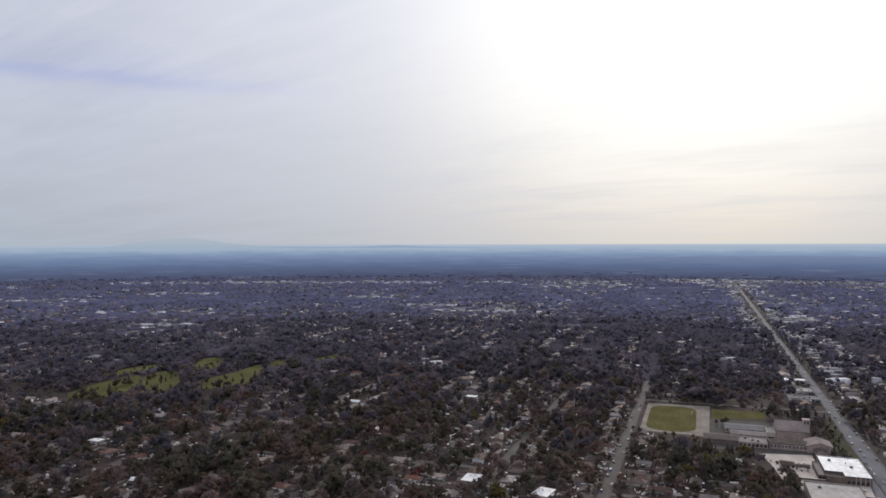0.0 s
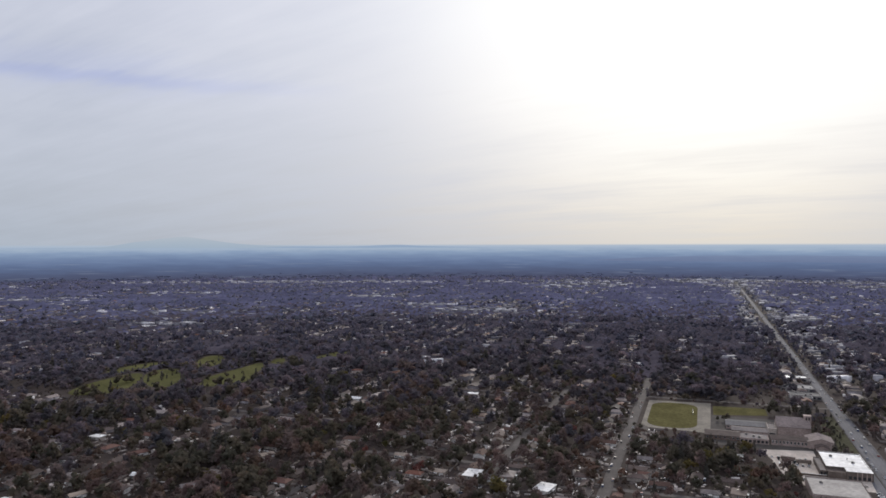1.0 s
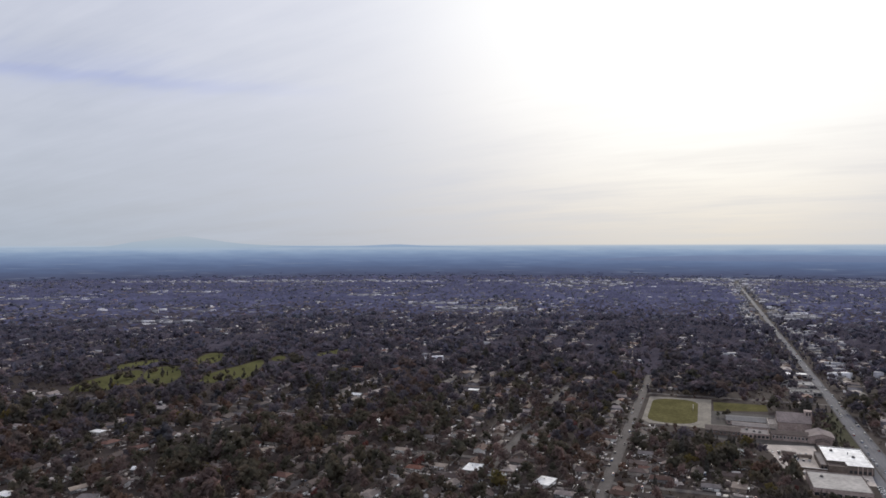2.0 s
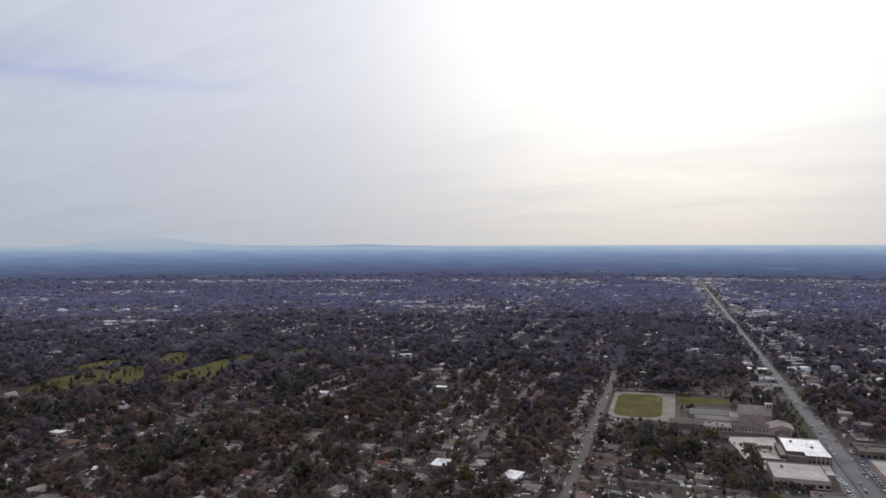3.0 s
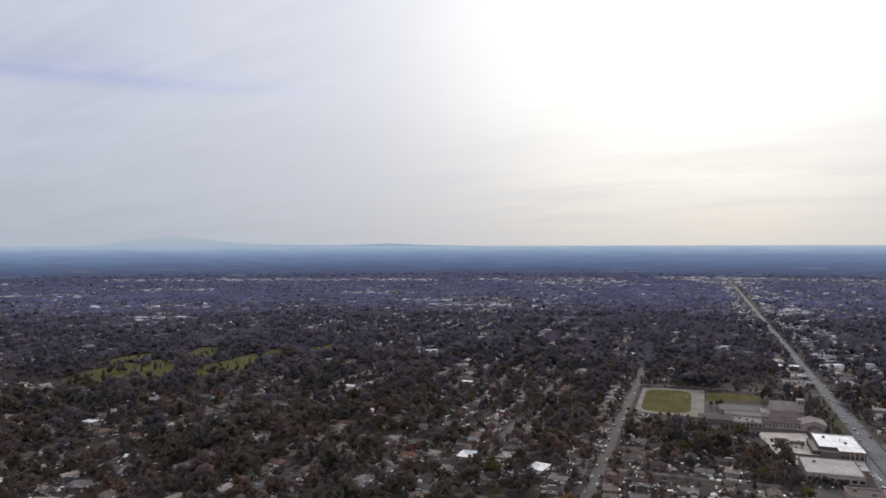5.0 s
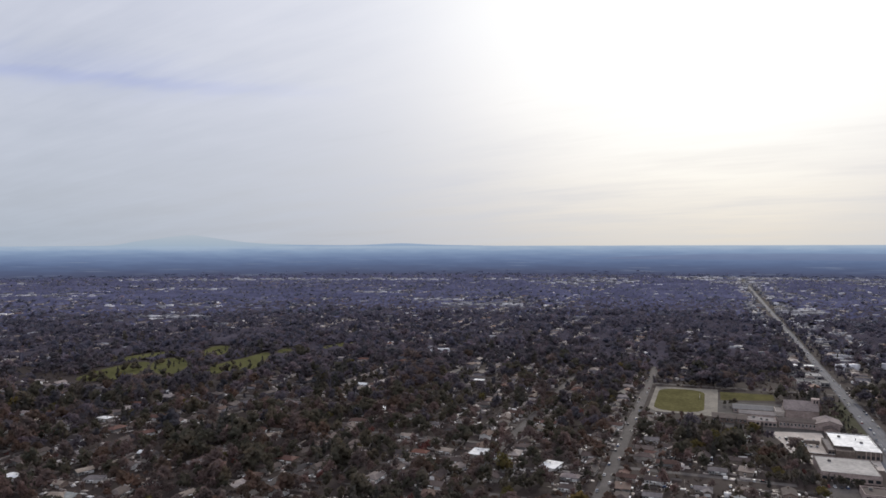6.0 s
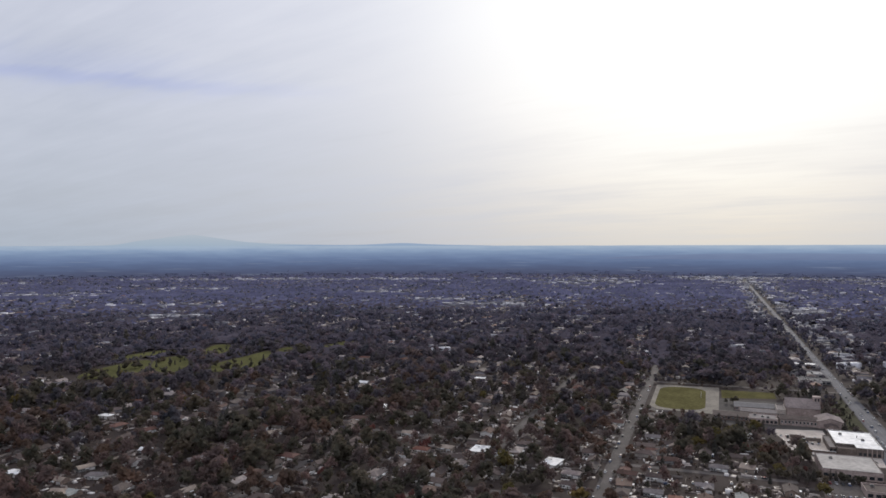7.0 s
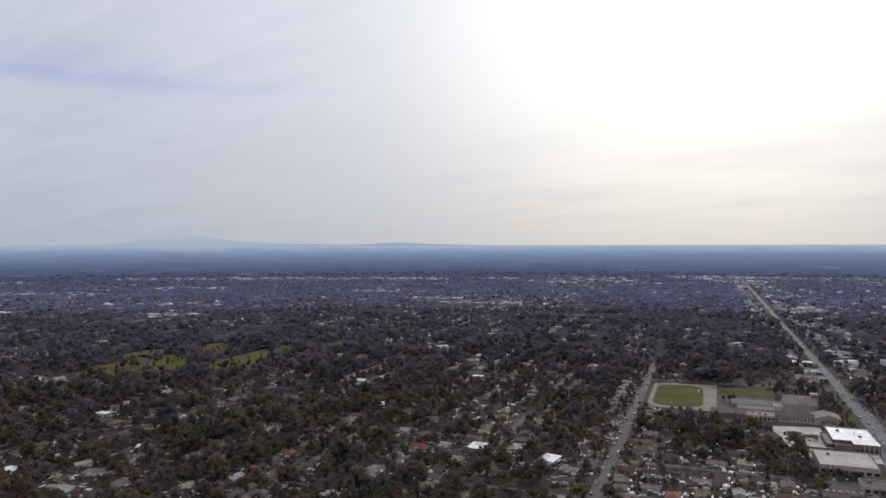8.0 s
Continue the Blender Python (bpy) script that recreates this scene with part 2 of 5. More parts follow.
M = {
    "ground": ground_material(),
    "asphalt": material("worn_asphalt", (0.119, 0.118, 0.132), 0.85, 0.8, 0.04, spec=0.25),
    "street": material("old_street_asphalt", (0.116, 0.102, 0.095), 0.9, 0.8, 0.06, spec=0.2),
    "clutter": material("garden_clutter", (0.3, 0.3, 0.3), 0.6, 1.2, 0.2, "island", [(0.0, (0.13, 0.105, 0.095)), (0.3, (0.21, 0.17, 0.15)), (0.5, (0.33, 0.28, 0.25)), (0.68, (0.50, 0.44, 0.40)), (0.84, (0.78, 0.74, 0.71))], spec=0.45),
    "yard": material("dark_school_yard", (0.085, 0.076, 0.070), 0.95, 0.5, 0.06, spec=0.15),
    "lot": material("sun_bleached_concrete", (0.50, 0.44, 0.39), 0.95, 0.5, 0.06, spec=0.15),
    "walk": material("pavement_concrete", (0.118, 0.104, 0.097), 0.95, 0.7, 0.1, spec=0.15),
    "kerb": material("dusty_pavement", (0.116, 0.110, 0.113), 0.95, 0.7, 0.1, spec=0.15),
    "paint": material("road_paint", (0.20, 0.195, 0.175), 0.8, 2.0, 0.3),
    "turf": material("sports_turf", (0.130, 0.117, 0.053), 0.95, 0.25, 0.03, spec=0.0),
    "fairway": material("golf_grass", (0.118, 0.115, 0.052), 0.95, 0.2, 0.02, spec=0.0),
    "verge": material("park_grass", (0.060, 0.058, 0.032), 0.95, 0.3, 0.05, spec=0.1),
    "shed": material("shed_and_patio_roofs", (0.5, 0.5, 0.5), 0.6, 0.9, 0.2, "island", [(0.0, (0.74, 0.71, 0.69)), (0.2, (0.36, 0.31, 0.29)), (0.45, (0.52, 0.46, 0.43)), (0.65, (0.24, 0.19, 0.17)), (0.85, (0.60, 0.54, 0.50))]),
    "track": material("decomposed_granite", (0.225, 0.200, 0.164), 0.95, 0.3, 0.05),
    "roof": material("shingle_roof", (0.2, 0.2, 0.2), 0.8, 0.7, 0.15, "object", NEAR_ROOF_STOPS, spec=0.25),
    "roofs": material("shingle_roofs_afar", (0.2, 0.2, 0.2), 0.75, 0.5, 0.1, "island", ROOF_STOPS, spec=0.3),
    "wall": material("stucco", (0.5, 0.48, 0.44), 0.9, 0.8, 0.2, "object", WALL_STOPS),
    "walls": material("stucco_afar", (0.34, 0.32, 0.34), 0.9, 0.5, 0.1, "island", spread=0.5),
    "white_roof": material("white_roof_membrane", (0.86, 0.85, 0.83), 0.6, 0.25, 0.06),
    "grey_roof": material("grey_green_roof_felt", (0.31, 0.315, 0.295), 0.85, 0.3, 0.05),
    "sand_roof": material("tan_grey_roof_felt", (0.40, 0.372, 0.345), 0.8, 0.3, 0.05),
    "straw_roof": material("straw_coloured_shingle", (0.35, 0.285, 0.232), 0.85, 0.7, 0.15),
    "tan_roof": material("tan_gravel_roof", (0.205, 0.180, 0.174), 0.85, 0.5, 0.06),
    "slate_roof": material("blue_grey_roof_felt", (0.172, 0.165, 0.165), 0.9, 0.5, 0.06, spec=0.2),
    "hall_roof": material("beige_metal_roof", (0.255, 0.210, 0.196), 0.9, 0.5, 0.06, spec=0.2),
    "tile_roof": material("brown_clay_tile", (0.098, 0.074, 0.066), 0.85, 0.9, 0.15),
    "brick": material("school_brick", (0.18, 0.128, 0.108), 0.9, 0.8, 0.1),
    "plaster": material("beige_plaster", (0.40, 0.318, 0.286), 0.9, 0.6, 0.1),
    "shop_wall": material("brown_shop_wall", (0.15, 0.122, 0.105), 0.9, 0.6, 0.1),
    "shop": material("pale_shop_wall", (0.30, 0.285, 0.28), 0.85, 0.4, 0.05, "object", spread=0.35),
    "far_shop": material("white_commercial_wall", (0.60, 0.58, 0.60), 0.7, 0.2, 0.05, "object", spread=0.65),
    "block": material("far_pale_walls", (0.3, 0.3, 0.3), 0.7, 0.2, 0.05, "island", [(0.0, (0.14, 0.135, 0.155)), (0.4, (0.21, 0.205, 0.23)), (0.70, (0.36, 0.355, 0.38)), (0.90, (0.68, 0.67, 0.70))]),
    "fence": material("weathered_fence", (0.19, 0.165, 0.15), 0.95, 1.5, 0.1, "island", spread=0.35),
    "shop_roof": material("pale_flat_roof", (0.25, 0.24, 0.235), 0.8, 0.3, 0.05, "object", spread=0.55),
    "red_roof": material("rust_red_tile", (0.19, 0.085, 0.06), 0.85, 0.9, 0.15),
    "trim": material("white_trim", (0.75, 0.74, 0.72), 0.6, 1.0, 0.3),
    "glass": material("dark_window_glass", (0.03, 0.035, 0.04), 0.15, 1.0, 0.2, spec=0.6),
    "duct": material("dull_roof_machine", (0.16, 0.155, 0.15), 0.6, 1.0, 0.3),
    "metal": material("galvanised_metal", (0.45, 0.46, 0.47), 0.45, 2.0, 0.5, metal=0.7),
    "door": material("painted_door", (0.3, 0.26, 0.22), 0.7, 1.0, 0.3, "object"),
    "bark": material("bark", (0.11, 0.085, 0.065), 0.95, 2.0, 0.3),
    "twig": leaf_material("bare_twigs", (0.172, 0.129, 0.123), 0.16, 0.48),
    "dry": leaf_material("dry_brown_leaves", (0.146, 0.102, 0.084)),
    "green": leaf_material("evergreen_leaves", (0.116, 0.103, 0.081)),
    "shrub": leaf_material("garden_shrub_leaves", (0.132, 0.105, 0.089), 0.35),
    "olive": leaf_material("olive_yellow_leaves", (0.144, 0.119, 0.053)),
    "needle": leaf_material("conifer_needles", (0.103, 0.093, 0.083), 0.16, 0.3),
    "russet": leaf_material("russet_leaves", (0.166, 0.076, 0.069)),
    # outer trees: distance haze is tinted into these base colours, bluer band by band
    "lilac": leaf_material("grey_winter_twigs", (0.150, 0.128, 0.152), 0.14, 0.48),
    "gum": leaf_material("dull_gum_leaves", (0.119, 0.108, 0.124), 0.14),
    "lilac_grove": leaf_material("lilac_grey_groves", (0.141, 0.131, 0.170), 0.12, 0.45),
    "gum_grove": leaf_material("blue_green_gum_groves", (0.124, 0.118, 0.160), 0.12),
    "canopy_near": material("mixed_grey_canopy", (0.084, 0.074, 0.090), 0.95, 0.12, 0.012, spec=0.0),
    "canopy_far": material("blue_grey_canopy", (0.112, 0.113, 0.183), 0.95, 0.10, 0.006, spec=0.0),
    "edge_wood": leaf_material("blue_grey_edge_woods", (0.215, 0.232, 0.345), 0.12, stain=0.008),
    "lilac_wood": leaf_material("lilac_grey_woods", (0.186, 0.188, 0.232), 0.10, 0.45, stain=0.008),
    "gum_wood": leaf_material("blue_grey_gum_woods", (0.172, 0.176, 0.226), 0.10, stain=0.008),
    "car": material("car_paint", (0.4, 0.4, 0.4), 0.5, 1.0, 0.5, "object", PAINT_STOPS, spec=0.4),
    "tyre": material("tyre_rubber", (0.02, 0.02, 0.02), 0.9, 3.0, 1.0),
}

# ---- the plan: a street grid turned 20 degrees; u runs along the streets, v across to the right ----
TURN = radians(20.0)
SU, CU = math.sin(TURN), math.cos(TURN)
rng = np.random.default_rng(7)


def xy(u, v):
    return u * SU + v * CU, u * CU - v * SU


def uv(x, y):
    return x * SU + y * CU, x * CU - y * SU


def at(u, v, z=0.0, turn=0.0):
    x, y = xy(u, v)
    return pose(x, y, z, 0, 0, -20.0 + turn)


def mesh_object(name, verts, faces, mats, parent=None, mat_index=None, smooth=False):
    me = bpy.data.meshes.new(name)
    me.from_pydata([tuple(p) for p in verts], [], [tuple(q) for q in faces])
    for m in mats:
        me.materials.append(m)
    if mat_index is not None:
        me.polygons.foreach_set("material_index", np.asarray(mat_index, dtype=np.int32))
    ob = new(name, me)
    if parent is not None:
        ob.parent = parent
    return ob


def big_mesh(name, verts, quads, mat):
    """One mesh from numpy arrays: verts (n, 3), faces (m, 3 or 4)."""
    me = bpy.data.meshes.new(name)
    k = quads.shape[1]
    me.vertices.add(len(verts))
    me.vertices.foreach_set("co", verts.astype(np.float32).ravel())
    me.loops.add(quads.size)
    me.loops.foreach_set("vertex_index", quads.astype(np.int32).ravel())
    me.polygons.add(len(quads))
    me.polygons.foreach_set("loop_start", np.arange(0, quads.size, k, dtype=np.int32))
    me.materials.append(mat)
    me.update(calc_edges=True)
    return new(name, me)


def part(name, bm, mat, parent=None, label=""):
    me = bpy.data.meshes.new(name)
    bm.normal_update()
    bm.to_mesh(me)
    bm.free()
    me.materials.append(mat)
    ob = new(name, me)
    if parent is not None:
        ob.parent = parent
    if label:
        ob["label"] = label
    return ob


def box(bm, x0, x1, y0, y1, z0, z1):
    p = [bm.verts.new(c) for c in ((x0, y0, z0), (x1, y0, z0), (x1, y1, z0), (x0, y1, z0), (x0, y0, z1), (x1, y0, z1), (x1, y1, z1), (x0, y1, z1))]
    for q in ((3, 2, 1, 0), (4, 5, 6, 7), (0, 1, 5, 4), (1, 2, 6, 5), (2, 3, 7, 6), (3, 0, 4, 7)):
        bm.faces.new([p[i] for i in q])
    return bm


def boxes(*sizes):
    bm = bmesh.new()
    for s in sizes:
        box(bm, *s)
    return bm


def empty(name, m, label, category, group=""):
    ob = new(name)
    ob.empty_display_size = 1.0
    ob.matrix_basis = m
    return tagged(ob, label, category, group)


def polygon_slab(name, points, z0, z1, mat):
    """A flat slab from its outline in (u, v)."""
    n = len(points)
    flat = [xy(*p) for p in points]
    verts = [(x, y, z1) for x, y in flat] + [(x, y, z0) for x, y in flat]
    faces = [tuple(range(n - 1, -1, -1))] + [(i, (i + 1) % n, n + (i + 1) % n, n + i) for i in range(n)]
    area = sum(flat[i][0] * flat[(i + 1) % n][1] - flat[(i + 1) % n][0] * flat[i][1] for i in range(n))
    if area > 0:
        faces = [tuple(reversed(q)) for q in faces]
    return mesh_object(name, verts, faces, [mat])


def smooth_outline(points, rounds=2):
    for _ in range(rounds):
        out = []
        for i, a in enumerate(points):
            b = points[(i + 1) % len(points)]
            out += [(a[0] * 0.75 + b[0] * 0.25, a[1] * 0.75 + b[1] * 0.25), (a[0] * 0.25 + b[0] * 0.75, a[1] * 0.25 + b[1] * 0.75)]
        points = out
    return points


def strip(name, v0, v1, u0, u1, z0, z1, mat):
    return polygon_slab(name, [(u0, v0), (u1, v0), (u1, v1), (u0, v1)], z0, z1, mat)


# ---- ground, far plain, hills ----
def make_ground():
    rings = [0, 150, 300, 450, 700, 1000, 1500, 2200, 3200, 4300, 5200]
    seg, verts, faces = 72, [(0, 0, 0)], []
    for r in rings[1:]:
        verts += [(r * math.sin(2 * math.pi * k / seg), r * math.cos(2 * math.pi * k / seg), 0) for k in range(seg)]
    for k in range(seg):
        faces.append((0, 1 + (k + 1) % seg, 1 + k))
        for j in range(len(rings) - 2):
            a, b = 1 + j * seg, 1 + (j + 1) * seg
            faces.append((a + k, a + (k + 1) % seg, b + (k + 1) % seg, b + k))
    ob = mesh_object("ground", verts, faces, [M["ground"]])
    return tagged(ob, "flat brown earth and dull winter yards under the suburb", "ground", kind="structure")


def ring_backdrop(name, rows, mat, label, category, crest=None, a0=-180, a1=180, step=1.0):
    """A belt round the camera from rows of (radius, height); crest(azimuth) lifts its last row."""
    count = int((a1 - a0) / step) + 1
    verts, faces = [], []
    for r, z in rows:
        top = (r, z) == rows[-1]
        for k in range(count):
            a = a0 + k * step
            h = z + (crest(a) if crest and top else 0)
            verts.append((r * math.sin(radians(a)), r * math.cos(radians(a)), h))
    for j in range(len(rows) - 1):
        for k in range(count - 1):
            faces.append((j * count + k, j * count + k + 1, (j + 1) * count + k + 1, (j + 1) * count + k))
    return tagged(mesh_object(name, verts, faces, [mat]), label, category, kind="structure")


def bump_curve(peaks):
    def crest(a):
        h = 0.0
        for centre, width, tall in peaks:
            h += tall * math.exp(-((a - centre) / width) ** 2)
        return h + 2.0 * noise.noise(Vector((a * 0.45, 3.1, 0))) + 0.8 * noise.noise(Vector((a * 1.7, 8.1, 0)))
    return crest


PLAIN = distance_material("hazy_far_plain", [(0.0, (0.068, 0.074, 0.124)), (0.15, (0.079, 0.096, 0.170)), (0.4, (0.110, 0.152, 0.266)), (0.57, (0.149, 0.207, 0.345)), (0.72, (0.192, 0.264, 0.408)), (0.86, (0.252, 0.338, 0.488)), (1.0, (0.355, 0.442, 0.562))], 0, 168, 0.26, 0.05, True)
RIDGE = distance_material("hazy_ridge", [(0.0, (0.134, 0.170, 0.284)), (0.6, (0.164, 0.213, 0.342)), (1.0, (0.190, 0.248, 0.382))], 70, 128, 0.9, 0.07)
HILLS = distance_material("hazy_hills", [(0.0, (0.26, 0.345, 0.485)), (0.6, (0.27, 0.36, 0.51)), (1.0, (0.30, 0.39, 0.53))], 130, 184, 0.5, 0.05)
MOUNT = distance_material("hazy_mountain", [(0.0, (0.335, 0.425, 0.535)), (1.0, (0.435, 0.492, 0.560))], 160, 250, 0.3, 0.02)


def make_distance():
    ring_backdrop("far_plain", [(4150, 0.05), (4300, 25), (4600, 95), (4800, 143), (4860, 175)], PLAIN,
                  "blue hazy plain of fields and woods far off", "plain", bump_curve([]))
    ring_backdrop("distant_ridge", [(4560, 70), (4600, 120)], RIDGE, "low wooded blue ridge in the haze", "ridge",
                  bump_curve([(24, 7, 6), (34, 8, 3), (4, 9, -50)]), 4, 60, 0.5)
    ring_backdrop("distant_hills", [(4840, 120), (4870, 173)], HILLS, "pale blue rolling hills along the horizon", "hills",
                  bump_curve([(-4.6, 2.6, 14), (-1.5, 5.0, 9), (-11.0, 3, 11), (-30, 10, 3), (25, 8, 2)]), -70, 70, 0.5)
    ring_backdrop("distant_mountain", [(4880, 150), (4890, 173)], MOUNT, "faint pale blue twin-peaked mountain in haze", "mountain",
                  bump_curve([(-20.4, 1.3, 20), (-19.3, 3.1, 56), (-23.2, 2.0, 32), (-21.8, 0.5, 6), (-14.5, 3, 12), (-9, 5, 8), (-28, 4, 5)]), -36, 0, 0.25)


make_ground()
make_distance()

# ---- roads ----
AVENUE_V = 150.0


def ave(u):
    """The avenue's middle; it runs a little to the right of the grid."""
    return 145.4 + (u - 600) * 0.0045


STREETS = [-72.0, -170.0, -305.0]
for _k in range(36):
    STREETS.append(-400.0 - 96.0 * _k - float(rng.uniform(0, 16)))
for _k in range(20):
    STREETS.append(252.0 + 96.0 * _k + float(rng.uniform(0, 16)))


def make_roads():
    reach = [260, 850, 1050, 3750]

    def edge(side, extra):
        return [(u, ave(u) + side * (float(np.interp(u, (850, 1050), (6.8, 4.4))) + extra)) for u in reach]
    tagged(polygon_slab("road", edge(-1, 0.0) + edge(1, 0.0)[::-1], 0.0, 0.05, M["asphalt"]),
           "broad worn grey asphalt avenue running straight away", "road", kind="structure")
    for side in (-1, 1):
        tagged(polygon_slab("pavement", edge(side, 0.02) + edge(side, 1.5)[::-1], 0.0, 0.2, M["kerb"]), "grey concrete pavement with a kerb along the avenue", "pavement", kind="structure")
    verts, faces = [], []

    def dash(v, u0, u1, w):
        i = len(verts)
        for a, b in ((u0, ave(u0) + v - w), (u1, ave(u1) + v - w), (u1, ave(u1) + v + w), (u0, ave(u0) + v + w)):
            verts.append((*xy(a, b), 0.056))
        faces.append((i, i + 3, i + 2, i + 1))
    for off in (-1.8, 1.8):
        dash(off, 262, 1100, 0.12)
    for off in (-4.5, 4.5):
        for k in range(50):
            dash(off, 262 + k * 12, 266 + k * 12, 0.1)
    tagged(mesh_object("road_marking", verts, faces, [M["paint"]]), "worn white and yellow painted lane lines", "marking", kind="structure")
    ends = {-72.0: (250, 1500), -170.0: (250, 1010), -305.0: (230, 500)}
    for v in STREETS:
        u0, u1 = ends.get(v, (200, 4200))
        half = 3.2 if v == -72.0 else 2.5
        if v in ends or 0 < v < 900:
            if v not in ends:
                half = 2.5
                u0, u1 = max(200, abs(v) * 0.9), max(200, abs(v) * 0.9) + 900
            tagged(strip("road", v - half, v + half, u0, u1, 0.0, 0.045, M["street"]), "grey asphalt residential street between houses", "road", kind="structure")
            for side in (-1, 1) if v in ends else ():
                c = v + side * (half + 0.95)
                tagged(strip("pavement", c - 0.9, c + 0.9, u0, u1, 0.0, 0.17, M["walk"]), "narrow concrete pavement along a residential street", "pavement", kind="structure")
    for u, v0, v1 in CROSS:
        tagged(strip("road", v0, v1, u - 3.4, u + 3.4, 0.0, 0.035, M["street"]), "grey asphalt side street joining two streets", "road", kind="structure")


CROSS = [(603, -300, -175), (455, -69, 140), (575, -69, 60), (940, -69, 143), (700, -560, -310), (480, -165, -80), (1300, -320, 140), (745, 164, 420), (560, 164, 380), (1240, 164, 600)]
make_roads()

# ---- keep-out areas for houses and trees: u0, u1, v0, v1 ----
NO_HOUSE = [(770, 935, -68, 140), (640, 900, -5, 145), (575, 760, 50, 145), (550, 640, 60, 145), (690, 1240, -920, -560), (520, 730, 160, 225)]
NO_TREE = [(775, 928, -67, 14), (860, 916, 8, 72), (738, 880, 0, 102), (738, 780, 102, 122), (664, 748, 52, 112), (652, 722, 96, 140), (556, 668, 74, 142), (540, 720, 136, 172), (590, 725, 150, 206), (768, 788, -66, -20)]
GOLF = [
    [(695, -775), (725, -800), (780, -815), (860, -815), (840, -780), (745, -725), (710, -740)],
    [(828, -837), (850, -870), (920, -866), (955, -842), (930, -818), (886, -830)],
    [(770, -710), (825, -775), (882, -803), (908, -776), (866, -732), (785, -680)],
    [(895, -735), (964, -792), (1032, -820), (1038, -786), (980, -745)],
    [(790, -645), (856, -688), (940, -684), (1008, -692), (965, -657), (900, -632), (845, -605)],
    [(985, -655), (1020, -683), (1058, -680), (1016, -650)],
    [(1065, -608), (1075, -632), (1168, -620), (1125, -592)],
]


def inside(u, v, areas):
    hit = np.zeros(np.shape(u), dtype=bool)
    for a, b, c, d in areas:
        hit |= (u > a) & (u < b) & (v > c) & (v < d)
    return hit


def in_polygon(u, v, poly):
    hit = np.zeros(np.shape(u), dtype=bool)
    j = len(poly) - 1
    for i, (a, b) in enumerate(poly):
        c, d = poly[j]
        hit ^= ((b > v) != (d > v)) & (u < (c - a) * (v - b) / ((d - b) or 1e-9) + a)
        j = i
    return hit


# ---- large commercial sites far off: X, Y, half width, half depth, how many ----
SITES = [(640, 3330, 270, 190, 16), (-1250, 3640, 420, 110, 34), (-420, 3660, 420, 110, 30), (250, 3640, 90, 50, 6), (700, 3690, 200, 70, 14), (1480, 3720, 330, 230, 40),
         (2150, 3650, 380, 260, 40), (1950, 3100, 200, 60, 12), (-250, 2640, 100, 35, 7), (-40, 2270, 80, 25, 6), (110, 2090, 130, 40, 12),
         (-660, 1725, 95, 22, 8), (-1420, 2500, 200, 80, 16), (-1050, 2820, 160, 60, 11), (900, 1820, 55, 25, 4),
         (-2050, 3250, 150, 60, 8), (1330, 3250, 130, 80, 10), (-820, 2050, 200, 45, 5)]


def near_site(x, y, margin_front=70, margin=10):
    hit = np.zeros(np.shape(x), dtype=bool)
    for cx, cy, w, d, _ in SITES:
        hit |= (np.abs(x - cx) < w + margin) & (y > cy - d - margin_front) & (y < cy + d + margin)
    return hit


def in_view(x, y, low=335.0, high=4250.0):
    return (np.abs(x) < 0.735 * y + 25) & (y > low) & (np.hypot(x, y) < high)


# ---- houses ----
def roof_mesh(x0, x1, y0, y1, z, rise, hip, over=0.6, thick=0.18):
    """A pitched roof with its ridge along x; hip: how far the ridge ends stand in (0 for gables)."""
    bm = bmesh.new()
    a, b, c, d, m = x0 - over, x1 + over, y0 - over, y1 + over, (y0 + y1) / 2
    rings = []
    for dz in (0.0, thick):
        low = [bm.verts.new(p) for p in ((a, c, z - 0.1 + dz), (b, c, z - 0.1 + dz), (b, d, z - 0.1 + dz), (a, d, z - 0.1 + dz))]
        top = [bm.verts.new((a + hip, m, z + rise + dz)), bm.verts.new((b - hip, m, z + rise + dz))]
        rings.append(low + top)
    f = ((0, 1, 5, 4), (1, 2, 5), (2, 3, 4, 5), (3, 0, 4))
    for q in f:
        if len(q) == 3 and hip == 0:
            continue
        bm.faces.new([rings[1][i] for i in q])
        bm.faces.new([rings[0][i] for i in reversed(q)])
    if hip:
        for i in range(4):
            j = (i + 1) % 4
            bm.faces.new([rings[0][i], rings[0][j], rings[1][j], rings[1][i]])
    else:
        for i, j in ((0, 1), (2, 3), (1, 5), (5, 2), (3, 4), (4, 0)):
            bm.faces.new([rings[0][i], rings[0][j], rings[1][j], rings[1][i]])
    return bm


def gable_wall(bm, x0, x1, y0, y1, h, rise, gable=True):
    box(bm, x0, x1, y0, y1, 0, h)
    if gable:
        m = (y0 + y1) / 2
        for x in (x0, x1):
            s = 0.25 if x == x0 else -0.25
            v = [bm.verts.new(p) for p in ((x, y0, h), (x, y1, h), (x, m, h + rise), (x + s, y0, h), (x + s, y1, h), (x + s, m, h + rise))]
            for q in ((0, 1, 2), (5, 4, 3), (0, 2, 5, 3), (1, 4, 5, 2), (0, 3, 4, 1)):
                bm.faces.new([v[i] for i in q])
    return bm


